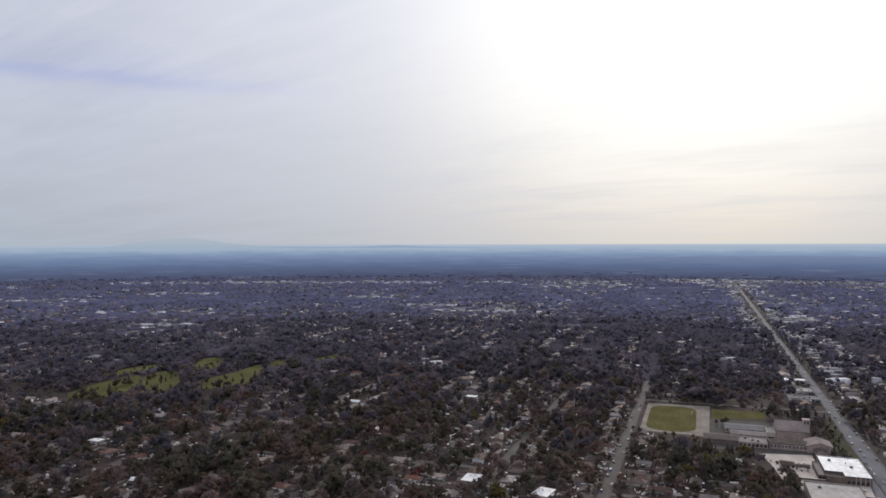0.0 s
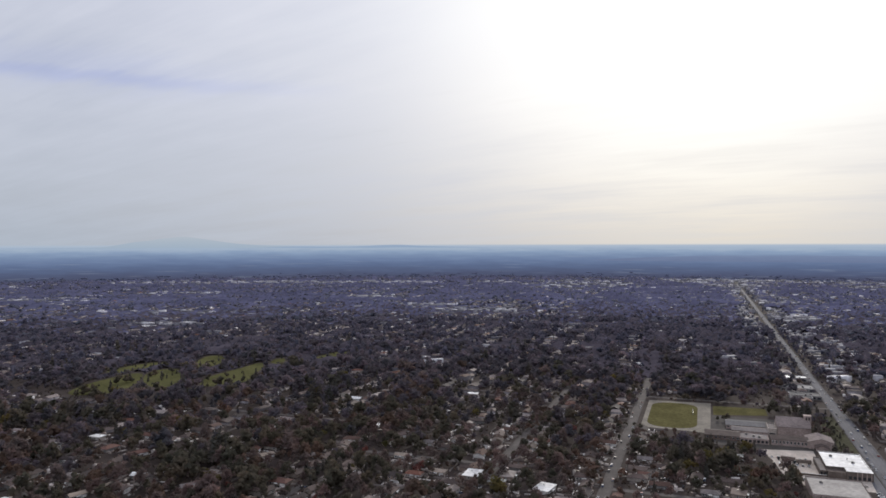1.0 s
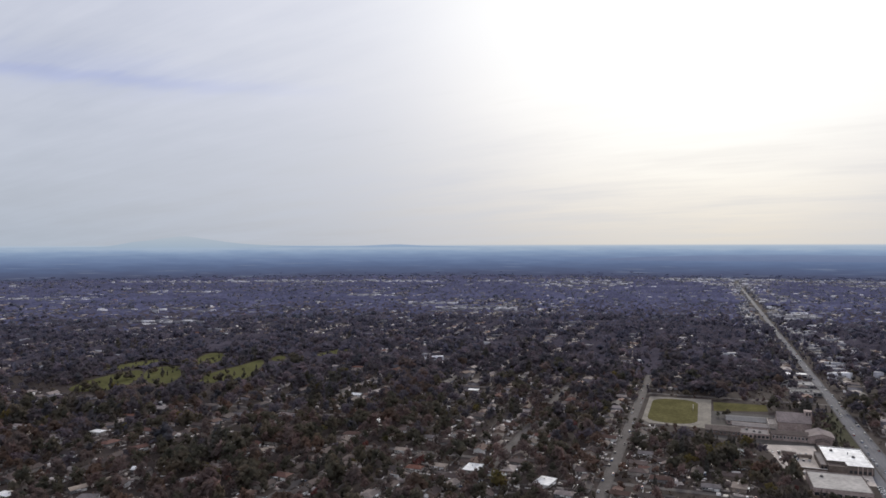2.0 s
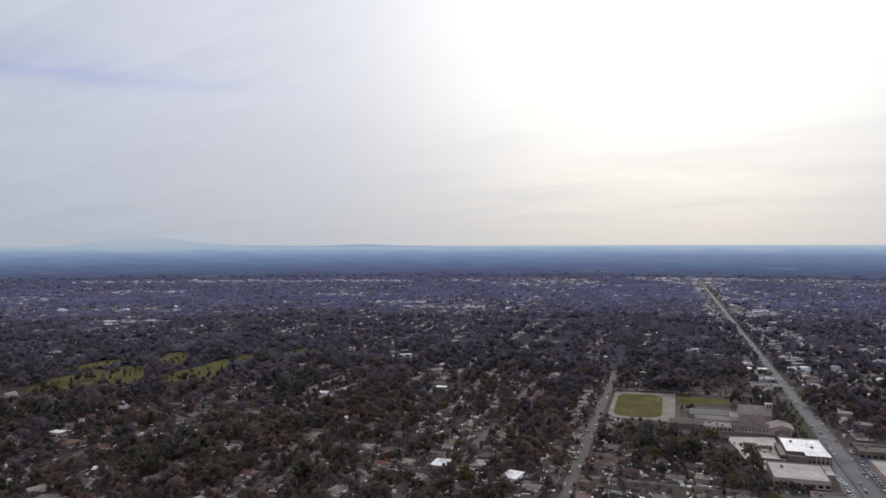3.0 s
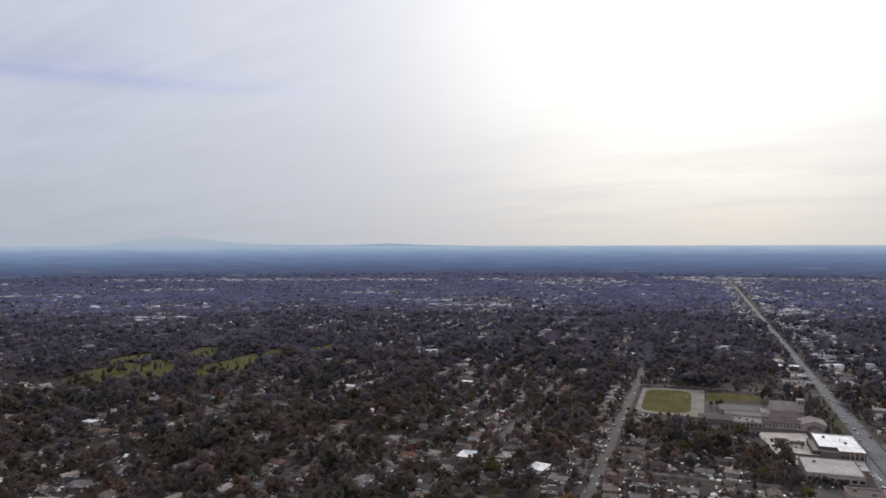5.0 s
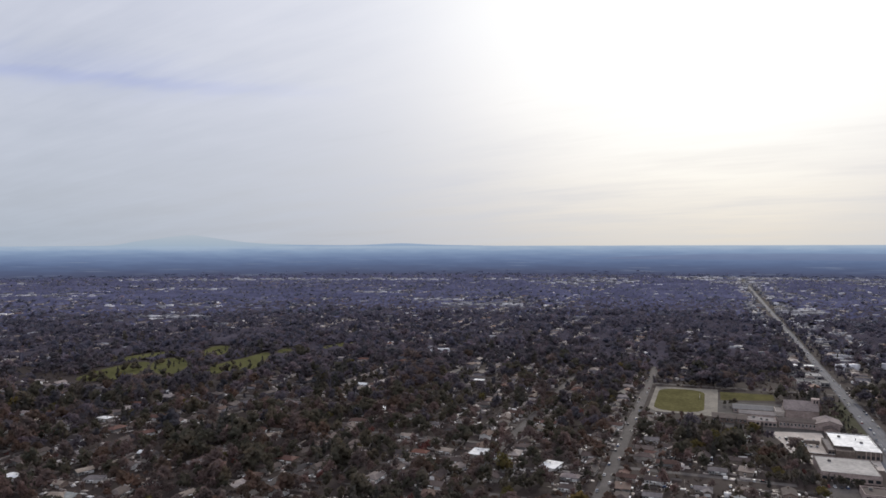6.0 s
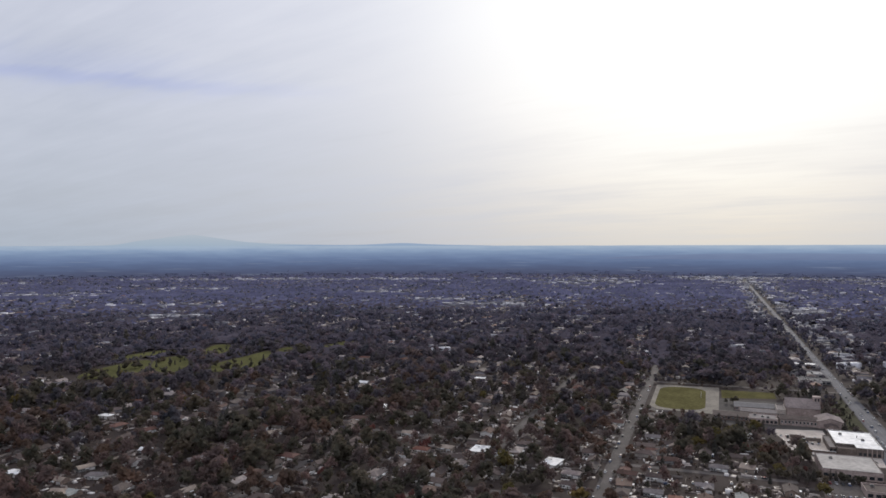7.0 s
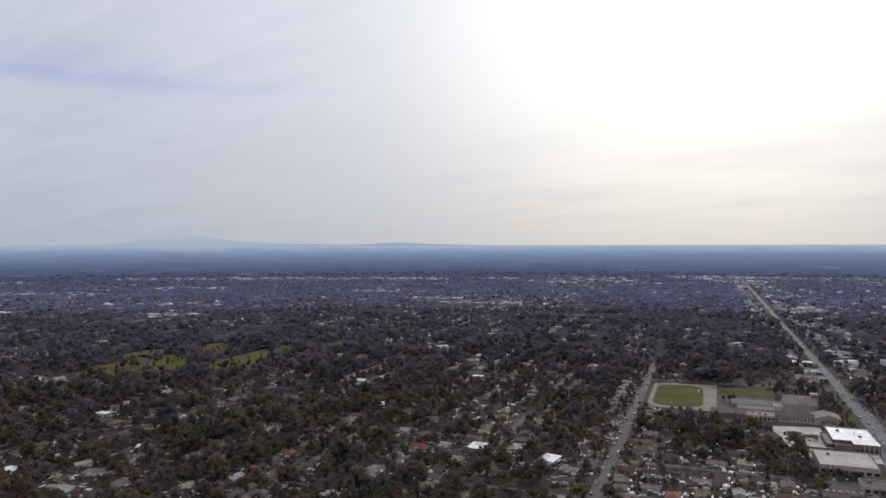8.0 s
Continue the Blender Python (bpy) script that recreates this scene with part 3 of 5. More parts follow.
def window(parent, x, y, z, w, h, axis):
    """A pane in a proud frame; axis: the outward way, such as '-y'."""
    s = -1 if axis[0] == "-" else 1
    if axis[1] == "y":
        pane = boxes((x - w / 2, x + w / 2, min(y, y + s * 0.05), max(y, y + s * 0.05), z, z + h))
        t, e = 0.12, y + s * 0.09
        rim = boxes((x - w / 2 - t, x + w / 2 + t, min(y, e), max(y, e), z + h, z + h + t), (x - w / 2 - t, x + w / 2 + t, min(y, e), max(y, e), z - t, z),
                    (x - w / 2 - t, x - w / 2, min(y, e), max(y, e), z, z + h), (x + w / 2, x + w / 2 + t, min(y, e), max(y, e), z, z + h))
    else:
        pane = boxes((min(x, x + s * 0.05), max(x, x + s * 0.05), y - w / 2, y + w / 2, z, z + h))
        t, e = 0.12, x + s * 0.09
        rim = boxes((min(x, e), max(x, e), y - w / 2 - t, y + w / 2 + t, z + h, z + h + t), (min(x, e), max(x, e), y - w / 2 - t, y + w / 2 + t, z - t, z),
                    (min(x, e), max(x, e), y - w / 2 - t, y - w / 2, z, z + h), (min(x, e), max(x, e), y + w / 2, y + w / 2 + t, z, z + h))
    ob = part("window", rim, M["trim"], parent)
    part("pane", pane, M["glass"], ob)
    return ob


HOUSE_LABELS = {
    "gable": "single-storey stucco ranch house with a shingled gable roof among trees",
    "hip": "single-storey ranch house with a hipped shingle roof",
    "ell": "L-shaped stucco house with a garage wing and shingle roof",
    "tall": "two-storey stucco house with a shallow gable roof",
    "flat": "low house with a pale flat roof beside a street",
}


def build_house(kind, m, roof=None, label=""):
    house = empty("house", m, label or HOUSE_LABELS[kind], "house", "houses of the suburb")
    skin = roof or M["roof"]
    w, d, h, rise = {"gable": (15, 9, 2.9, 1.9), "hip": (16, 10.5, 2.9, 2.0), "ell": (14, 8.5, 2.9, 1.8), "tall": (11, 9, 5.6, 1.9), "flat": (15, 10, 3.2, 0)}[kind]
    bm = bmesh.new()
    gable_wall(bm, -w / 2, w / 2, -d / 2, d / 2, h, rise, kind in ("gable", "ell", "tall"))
    if kind == "ell":
        box(bm, w / 2 - 7, w / 2, -d / 2 - 6.5, -d / 2, 0, h - 0.02)
    part("wall", bm, M["wall"], house)
    if kind == "flat":
        part("roof", boxes((-w / 2 - 0.7, w / 2 + 0.7, -d / 2 - 0.7, d / 2 + 0.7, h, h + 0.35)), skin, house)
    else:
        part("roof", roof_mesh(-w / 2, w / 2, -d / 2, d / 2, h, rise, d / 2 if kind == "hip" else 0), skin, house)
    front = -d / 2
    if kind == "ell":
        wing = roof_mesh(-d / 2 - 6.5, -d / 2 + 2.5, -3.5, 3.5, h, 1.5, 0)
        wing.transform(Matrix.Translation((w / 2 - 3.5, 0, 0)) @ Matrix.Rotation(radians(90), 4, "Z"))
        part("wing_roof", wing, skin, house)
        part("garage_door", boxes((w / 2 - 6.0, w / 2 - 1.2, front - 6.58, front - 6.5, 0, 2.2)), M["trim"], house, "white panelled garage door")
    else:
        part("garage_door", boxes((w / 2 - 5.4, w / 2 - 0.8, front - 0.08, front, 0, 2.2)), M["trim"], house, "white panelled garage door")
    part("door", boxes((-0.9, 0.1, front - 0.07, front, 0, 2.05)), M["door"], house)
    # white porch slab, made up to give each house a bright fleck
    part("porch_roof", boxes((-2.4, 1.4, front - 2.2, front - 0.72, 2.45, 2.58), (-2.35, -2.22, front - 2.1, front - 1.97, 0, 2.45), (1.22, 1.35, front - 2.1, front - 1.97, 0, 2.45)), M["trim"], house, "white flat porch roof on two posts")
    for x in (-w / 2 + 2.0, -w / 2 + 4.6):
        window(house, x, front, 0.95, 1.5, 1.2, "-y")
    window(house, -w / 2 + 3, d / 2, 0.95, 1.6, 1.2, "+y")
    window(house, -w / 2, 0.5, 0.95, 1.2, 1.2, "-x")
    if kind == "tall":
        for x in (-3.4, 0.2, 3.4):
            window(house, x, front, 3.7, 1.3, 1.1, "-y")
    if kind != "flat":
        part("chimney", boxes((w * 0.22, w * 0.22 + 0.9, 0.3, 1.2, h + rise * 0.5, h + rise + 1.0), (w * 0.22 - 0.1, w * 0.22 + 1.0, 0.2, 1.3, h + rise + 1.0, h + rise + 1.15)), M["brick"], house)
    else:
        part("vent", boxes((2, 2.8, 1, 1.8, h + 0.35, h + 1.0)), M["metal"], house)
    return house


def house_lots():
    """Centres and headings of all houses along the streets, nearest first."""
    rows = []
    for v in STREETS + [AVENUE_V]:
        lo, hi = {-72.0: (300, 985), -170.0: (300, 1150), -305.0: (200, 1700), AVENUE_V: (760, 4200)}.get(v, (150, 4600))
        for side in (-1, 1):
            u = lo + rng.uniform(0, 12)
            while u < hi:
                back = 17.5 if v != AVENUE_V else 30
                rows.append((u, v + side * (back + rng.uniform(-4, 7)), 90.0 * side + rng.choice((0, 0, 0, 90)) + rng.normal(0, 3 if v > -200 else 12)))
                u += rng.uniform(18, 25)
    for v in (-36.0, -4.0, 26.0, 54.0, 82.0, 108.0):
        u = 360.0 + rng.uniform(0, 10)
        while u < (725 if v < 0 else 650 if v < 60 else 545):
            rows.append((u, v + rng.uniform(-4, 4), rng.choice((0, 90, 180, 270)) + rng.normal(0, 4)))
            u += rng.uniform(20, 27)
    for v in (-120.0, -235.0, -30.0):
        u = 1150.0 if v == -120.0 else 400.0 if v == -235.0 else 950.0
        while u < 1700:
            rows.append((u, v + rng.uniform(-8, 8), rng.choice((0, 90, 180, 270)) + rng.normal(0, 4)))
            u += rng.uniform(20, 32)
    a = np.array(rows)
    x, y = xy(a[:, 0], a[:, 1])
    keep = in_view(x, y) & ~inside(a[:, 0], a[:, 1], NO_HOUSE) & ~near_site(x, y)
    for u, v0, v1 in CROSS:
        keep &= ~((np.abs(a[:, 0] - u) < 12) & (a[:, 1] > v0 - 3) & (a[:, 1] < v1 + 3))
    for u, v, *_ in MARKED:
        keep &= np.hypot(a[:, 0] - u, a[:, 1] - v) > 17
    # thin the far suburb unevenly, so that some quarters are woods
    wood = np.array([noise.noise(Vector((p * 0.0022, q * 0.0022, 4.0))) for p, q in zip(x, y)])
    keep &= (y < 1000) | (rng.random(len(x)) < np.clip(0.62 + wood * 1.1, 0.12, 1.0) * np.where(y > 1700, 0.6, 1.0))
    a, x, y = a[keep], x[keep], y[keep]
    order = np.argsort(np.hypot(x, y))
    return a[order], x[order], y[order]


# houses that stand out by a white or red roof: u, v, kind, turn, roof
BRIGHT_HOUSES = [(567, -181, "flat", 90, "white_roof"), (556, -157, "hip", 0, "grey_roof"), (553, -117, "flat", 80, "white_roof"), (550, -572, "flat", 0, "white_roof"),
                 (470, -443, "gable", 10, "white_roof"), (872, -278, "flat", 0, "white_roof"), (797, -407, "gable", 0, "white_roof"), (683, -328, "gable", 90, "white_roof"),
                 (387, -493, "flat", 0, "white_roof"), (377, -335, "gable", 60, "white_roof"), (694, 30, "flat", 0, "grey_roof"), (371, -417, "ell", 0, "grey_roof"),
                 (552, -228, "hip", 0, "red_roof"), (500, -22, "hip", 90, "red_roof"), (520, 20, "gable", 90, "grey_roof")]
DULL_HOUSES = [(416, -454, "gable", 70, "straw_roof"), (387, -448, "gable", 0, "straw_roof"), (369, -426, "ell", 20, "straw_roof"), (413, -390, "hip", 60, "straw_roof"),
               (402, -344, "gable", 80, "straw_roof"), (405, -431, "hip", 20, "tan_roof"), (540, -667, "gable", 0, "hall_roof"), (523, -595, "gable", 30, "hall_roof"),
               (521, -632, "hip", 80, "straw_roof"), (462, -387, "gable", 60, "tan_roof"), (644, -252, "hip", 0, "tan_roof"), (596, -258, "gable", 0, "straw_roof"),
               (564, -211, "hip", 0, "straw_roof"), (750, -422, "gable", 0, "straw_roof"), (724, -398, "gable", 90, "straw_roof"), (508, -95, "hip", 0, "tile_roof"),
               (532, -98, "hip", 0, "hall_roof"), (503, -57, "hip", 90, "tile_roof"), (511, -37, "gable", 0, "tan_roof"), (537, -4, "ell", 0, "tan_roof"),
               (586, 6, "hip", 0, "tan_roof"), (659, -48, "gable", 0, "tan_roof"), (555, -376, "gable", 60, "straw_roof")]
MARKED = BRIGHT_HOUSES + DULL_HOUSES
LOTS, LOT_X, LOT_Y = house_lots()
NEAR_HOUSES = 236


def near_houses():
    kinds = ["gable", "hip", "ell", "tall", "flat"]
    first = {}
    for i in range(NEAR_HOUSES):
        u, v, turn = LOTS[i]
        kind = kinds[int(rng.choice(5, p=(0.36, 0.32, 0.22, 0.07, 0.03)))]
        m = at(u, v, 0, turn)
        if kind in first:
            copy_thing(first[kind], m)
        else:
            first[kind] = build_house(kind, m)


def marked_houses():
    words = {"white_roof": "house with a bright white roof among dark trees", "grey_roof": "house with a pale grey roof beside a street", "red_roof": "low house with a rust-red tiled roof",
             "straw_roof": "low house with a pale straw-coloured roof", "tan_roof": "low house with a grey-tan roof among trees", "hall_roof": "low house with a dull pink-beige roof",
             "tile_roof": "low house with a dark brown tiled roof"}
    for u, v, kind, turn, roof in MARKED:
        build_house(kind, at(u, v, 0, turn), M[roof], words[roof]).scale = (1.2, 1.2, 0.95) if (kind, roof) == ("flat", "white_roof") and v > -200 else (0.85, 0.85, 0.9)


def far_houses():
    """The houses beyond: real boxes with pitched roofs, in one mesh of walls and one of roofs."""
    wv, wf, rv, rf = [], [], [], []
    wall_f = np.array([(0, 1, 5, 4), (1, 2, 6, 5), (2, 3, 7, 6), (3, 0, 4, 7)])
    roof_f = np.array([(0, 1, 5, 4), (2, 3, 4, 5), (1, 2, 5, 5), (3, 0, 4, 4)])
    for i in range(NEAR_HOUSES, len(LOTS)):
        u, v, turn = LOTS[i]
        w, d, h, r = rng.uniform(6, 9.5), rng.uniform(4.2, 6), rng.uniform(2.8, 3.4), rng.uniform(1.2, 2.4)
        if rng.random() < 0.12:
            h += 2.7
        hip = d * 0.9 if rng.random() < 0.4 else 0.0
        a = radians(turn - 20)
        rot = np.array(((math.cos(a), math.sin(a), 0), (-math.sin(a), math.cos(a), 0), (0, 0, 1)))
        p = np.array([(-w, -d, 0), (w, -d, 0), (w, d, 0), (-w, d, 0), (-w, -d, h), (w, -d, h), (w, d, h), (-w, d, h)]) @ rot + (LOT_X[i], LOT_Y[i], 0)
        W, D = w + 0.6, d + 0.6
        q = np.array([(-W, -D, h), (W, -D, h), (W, D, h), (-W, D, h), (-W + hip, 0, h + r), (W - hip, 0, h + r)]) @ rot + (LOT_X[i], LOT_Y[i], 0)
        wf.append(wall_f + 8 * len(wv)), wv.append(p)
        rf.append(roof_f + 6 * len(rv)), rv.append(q)
    walls = big_mesh("house_walls", np.concatenate(wv), np.concatenate(wf), M["walls"])
    tagged(walls, "pale stucco walls of countless small suburban houses", "houses", kind="stuff")
    faces = np.concatenate(rf)
    me = bpy.data.meshes.new("house_roofs")
    me.from_pydata(np.concatenate(rv).tolist(), [], [tuple(dict.fromkeys(f)) for f in faces.tolist()])
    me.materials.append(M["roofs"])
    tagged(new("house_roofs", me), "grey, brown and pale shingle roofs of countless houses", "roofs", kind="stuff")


def driveways():
    """Concrete drives from the near houses to their streets, lying on the ground."""
    verts, faces = [], []
    for u, v, _ in LOTS[:420]:
        street = min(STREETS, key=lambda q: abs(q - v))
        if abs(street - v) > 30 or street < -320:
            continue
        a, b = v + (street - v) * 0.3, street + math.copysign(5.9, v - street)
        c, w = u + rng.uniform(2, 6), rng.uniform(1.6, 3.0)
        i = len(verts)
        for p, q in ((c - w, a), (c + w, a), (c + w, b), (c - w, b)):
            verts.append((*xy(p, q), 0.03))
        faces.append((i, i + 1, i + 2, i + 3) if a > b else (i + 3, i + 2, i + 1, i))
    tagged(mesh_object("driveways", verts, faces, [M["walk"]]), "short pale concrete driveways in front of houses", "driveways", kind="stuff")


def fences():
    """Board fences between the near gardens, standing on the ground."""
    verts, faces = [], []
    unit = np.array([(0, 0, 0), (1, 0, 0), (1, 1, 0), (0, 1, 0), (0, 0, 1), (1, 0, 1), (1, 1, 1), (0, 1, 1)], dtype=float)
    quads = np.array([(4, 5, 6, 7), (0, 1, 5, 4), (1, 2, 6, 5), (2, 3, 7, 6), (3, 0, 4, 7)])

    def board(u0, u1, v0, v1, h):
        p = unit * (u1 - u0, v1 - v0, h) + (u0, v0, 0)
        x, y = xy(p[:, 0], p[:, 1])
        faces.append(quads + 8 * len(verts))
        verts.append(np.stack((x, y, p[:, 2]), 1))
    for u, v, _ in LOTS[:460]:
        street = min(STREETS, key=lambda q: abs(q - v))
        away = math.copysign(1.0, v - street)
        if rng.random() < 0.75:
            a, b = sorted((v + away * 5, v + away * rng.uniform(16, 26)))
            board(u + 10.4, u + 10.5, a, b, rng.uniform(1.6, 2.0))
        if rng.random() < 0.6:
            c = v + away * rng.uniform(17, 25)
            board(u - 10, u + 10, c, c + 0.1, rng.uniform(1.6, 2.0))
    ob = big_mesh("garden_fences", np.concatenate(verts), np.concatenate(faces), M["fence"])
    tagged(ob, "weathered grey board fences between the gardens", "fences", kind="stuff")


def sheds():
    """Small sheds, carports and patio roofs behind the houses: four walls under a thin slanting roof."""
    # invented pale roofs that stand for bright glints between the trees
    unit = np.array([(-1, -1, 0), (1, -1, 0), (1, 1, 0), (-1, 1, 0), (-0.9, -0.9, 0), (0.9, -0.9, 0), (0.9, 0.9, 0), (-0.9, 0.9, 0)])
    quads = np.array([(0, 1, 2, 3), (4, 5, 1, 0), (5, 6, 2, 1), (6, 7, 3, 2), (7, 4, 0, 3)])
    verts, faces = [], []
    near = np.hypot(LOT_X, LOT_Y)
    for i in np.where(near < 2600)[0]:
        if rng.random() > (0.8 if near[i] < 750 else 0.95 if near[i] < 1300 else 0.6):
            continue
        a = rng.uniform(0, 6.3)
        cx, cy = LOT_X[i] + 13.5 * math.cos(a), LOT_Y[i] + 13.5 * math.sin(a)
        u, v = uv(cx, cy)
        if abs(v - ave(u)) < 14 or min(abs(v - s) for s in STREETS[:3]) < 9 or inside(u, v, NO_TREE):
            continue
        w, d, h, rise = rng.uniform(1.2, 2.8), rng.uniform(1.1, 2.0), rng.uniform(2.2, 3.4), rng.uniform(0.2, 0.9)
        t = radians(float(rng.choice((-20, 70, 25))))
        p = unit * (w, d, 1)
        p[:4, 2] = (h, h, h + rise, h + rise)
        x, y = p[:, 0] * math.cos(t) - p[:, 1] * math.sin(t) + cx, p[:, 0] * math.sin(t) + p[:, 1] * math.cos(t) + cy
        faces.append(quads + 8 * len(verts))
        verts.append(np.stack((x, y, p[:, 2]), 1))
    ob = big_mesh("garden_sheds", np.concatenate(verts), np.concatenate(faces), M["shed"])
    tagged(ob, "small pale garden sheds, carports and patio roofs", "sheds", kind="stuff")


def clutter():
    """Patios, low walls, bins, benches and parked trailers in the nearer gardens: small blocks standing on the ground."""
    unit = np.array([(-1, -1, 0), (1, -1, 0), (1, 1, 0), (-1, 1, 0), (-1, -1, 1), (1, -1, 1), (1, 1, 1), (-1, 1, 1)], dtype=float)
    quads = np.array([(4, 5, 6, 7), (0, 1, 5, 4), (1, 2, 6, 5), (2, 3, 7, 6), (3, 0, 4, 7)])
    verts, faces = [], []
    near = np.hypot(LOT_X, LOT_Y)
    homes = [(LOT_X[i], LOT_Y[i]) for i in np.where(near < 1250)[0]] + [(LOT_X[i], LOT_Y[i]) for i in np.where((near < 760) & (LOT_X > -90))[0]] * 2 + [xy(u, v) for u, v, *_ in MARKED] * 2
    outer = [(LOT_X[i], LOT_Y[i]) for i in np.where((near >= 1250) & (near < 2700))[0]]
    for k, (hx, hy) in enumerate(homes + outer):
        grown = k >= len(homes)
        for _ in range(4 if grown else int(rng.integers(5, 10))):
            a, far = rng.uniform(0, 6.3), rng.uniform(8.5, 16)
            cx, cy = hx + far * math.cos(a), hy + far * math.sin(a)
            u, v = uv(cx, cy)
            if abs(v - ave(u)) < 11 or min(abs(v - q) for q in STREETS[:3]) < 6 or inside(u, v, NO_TREE):
                continue
            form = rng.random()
            if form < 0.35:                     # patio
                w, d, h = rng.uniform(1.2, 3.2), rng.uniform(1.0, 2.0), 0.12
            elif form < 0.6:                    # low wall
                w, d, h = rng.uniform(2.0, 5.0), 0.15, rng.uniform(0.8, 1.6)
            else:                               # bin, bench, trailer
                w, d, h = rng.uniform(0.4, 1.6), rng.uniform(0.4, 0.9), rng.uniform(0.8, 2.1)
            if grown:                           # taller pale blocks, added as bright specks further out
                w, d, h = w + 0.8, d + 0.6, rng.uniform(2.6, 5.0)
            t = radians(float(rng.choice((-20, 70))) + rng.normal(0, 8))
            p = unit * (w, d, h)
            faces.append(quads + 8 * len(verts))
            verts.append(np.stack((p[:, 0] * math.cos(t) - p[:, 1] * math.sin(t) + cx, p[:, 0] * math.sin(t) + p[:, 1] * math.cos(t) + cy, p[:, 2]), 1))
    ob = big_mesh("garden_clutter", np.concatenate(verts), np.concatenate(faces), M["clutter"])
    tagged(ob, "patios, low walls, bins and trailers between the houses", "clutter", kind="stuff")


clutter()
driveways()
fences()
sheds()
near_houses()
marked_houses()
far_houses()


# ---- trees ----
def ball(level):
    """Corners and faces of a unit octahedron (0), icosahedron (1) or its finer form (2)."""
    if level == 0:
        p = np.array([(1, 0, 0), (0, 1, 0), (-1, 0, 0), (0, -1, 0), (0, 0, 1), (0, 0, -1)], dtype=float)
        return p, np.array([(0, 1, 4), (1, 2, 4), (2, 3, 4), (3, 0, 4), (1, 0, 5), (2, 1, 5), (3, 2, 5), (0, 3, 5)])
    bm = bmesh.new()
    bmesh.ops.create_icosphere(bm, subdivisions=level, radius=1.0)
    bm.verts.index_update()
    p = np.array([v.co[:] for v in bm.verts])
    f = np.array([[v.index for v in q.verts] for q in bm.faces])
    bm.free()
    return p, f


def crown_arrays(kind, seed, clumps, size, lobes, level):
    """Triangles of one crown for a tree 1 high: many small sprays of leaf or twig round uneven boughs, over a dark inner mass."""
    r = np.random.default_rng(seed)
    verts, faces, base = [], [], 0
    unit, tris = ball(level)
    centres, radii = [], []
    bare = kind in ("twig", "lilac")
    if kind == "needle":
        for k in range(lobes):
            e = (k + 0.5) / lobes
            centres.append((r.normal(0, 0.012), r.normal(0, 0.012), 0.12 + 0.84 * e))
            wide = 0.20 * (1.1 - e) * r.uniform(0.8, 1.2)
            radii.append(np.array((wide, wide, 0.75 / lobes)))
    else:
        tall, wide, low = {"twig": (0.97, 0.74, 0.22), "dry": (0.95, 0.84, 0.20), "green": (0.96, 0.82, 0.10), "olive": (0.94, 0.86, 0.16),
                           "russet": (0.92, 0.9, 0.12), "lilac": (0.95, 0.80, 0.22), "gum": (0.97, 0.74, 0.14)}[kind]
        form = r.uniform(0.75, 1.25)
        turn = r.uniform(0, 6.3)
        for k in range(lobes):
            e = 0.55 if lobes == 1 else (k + 0.35) / lobes
            a = turn + k * 2.4 + r.uniform(-0.6, 0.6)
            reach = wide * form * r.uniform(0.12, 0.34) * (1.2 - 0.85 * e) * (1 if lobes > 1 else 0)
            rad = wide * r.uniform(0.17, 0.29) * (1.1 - 0.35 * e) * (1.0 if lobes > 3 else 1.3)
            deep = rad * r.uniform(0.85, 1.3)
            z = low + deep * 0.8 + (tall - low - deep * 1.7) * e
            centres.append((reach * math.cos(a), reach * math.sin(a), z))
            radii.append(np.array((rad, rad, deep)))
    inner = 0.62 if bare else 0.84
    for c, rad in zip(centres, radii):
        lump = r.uniform(0.7, 1.2, (len(unit), 1)) * inner
        verts.append(unit * lump * rad + np.array(c))
        faces.append(tris + base)
        base += len(unit)
    n = clumps
    weight = np.array([q[0] ** 2 for q in radii])
    pick = r.choice(len(centres), size=n, p=weight / weight.sum())
    out = r.normal(size=(n, 3))
    out[:, 2] = np.where(r.random(n) < 0.75, np.abs(out[:, 2]), out[:, 2])
    out /= np.linalg.norm(out, axis=1)[:, None]
    shell = np.cbrt(r.uniform(0.3, 1.0, (n, 1))) * (1.25 if bare else 1.1)
    pts = np.array(centres)[pick] + out * np.array(radii)[pick] * shell
    face = out + r.normal(size=(n, 3)) * (0.75 if bare else 0.45)
    face /= np.linalg.norm(face, axis=1)[:, None]
    side = np.cross(face, r.normal(size=(n, 3)))
    side /= np.linalg.norm(side, axis=1)[:, None] + 1e-9
    other = np.cross(face, side)
    big = size * r.uniform(0.55, 1.35, (n, 1))
    long, thin = (other * big * 1.5, side * big * 0.55) if bare else (other * big * 1.05, side * big * r.uniform(0.6, 1.0, (n, 1)))
    quad = np.stack((pts - long * 0.9 - thin * 0.45, pts + thin - long * 0.2, pts + long + thin * 0.2, pts - thin * 0.9 + long * 0.3), 1)
    verts.append(quad.reshape(-1, 3))
    q = np.arange(4 * n).reshape(n, 4) + base
    faces.append(np.concatenate((q[:, (0, 2, 1)], q[:, (0, 3, 2)])))
    return np.concatenate(verts), np.concatenate(faces)


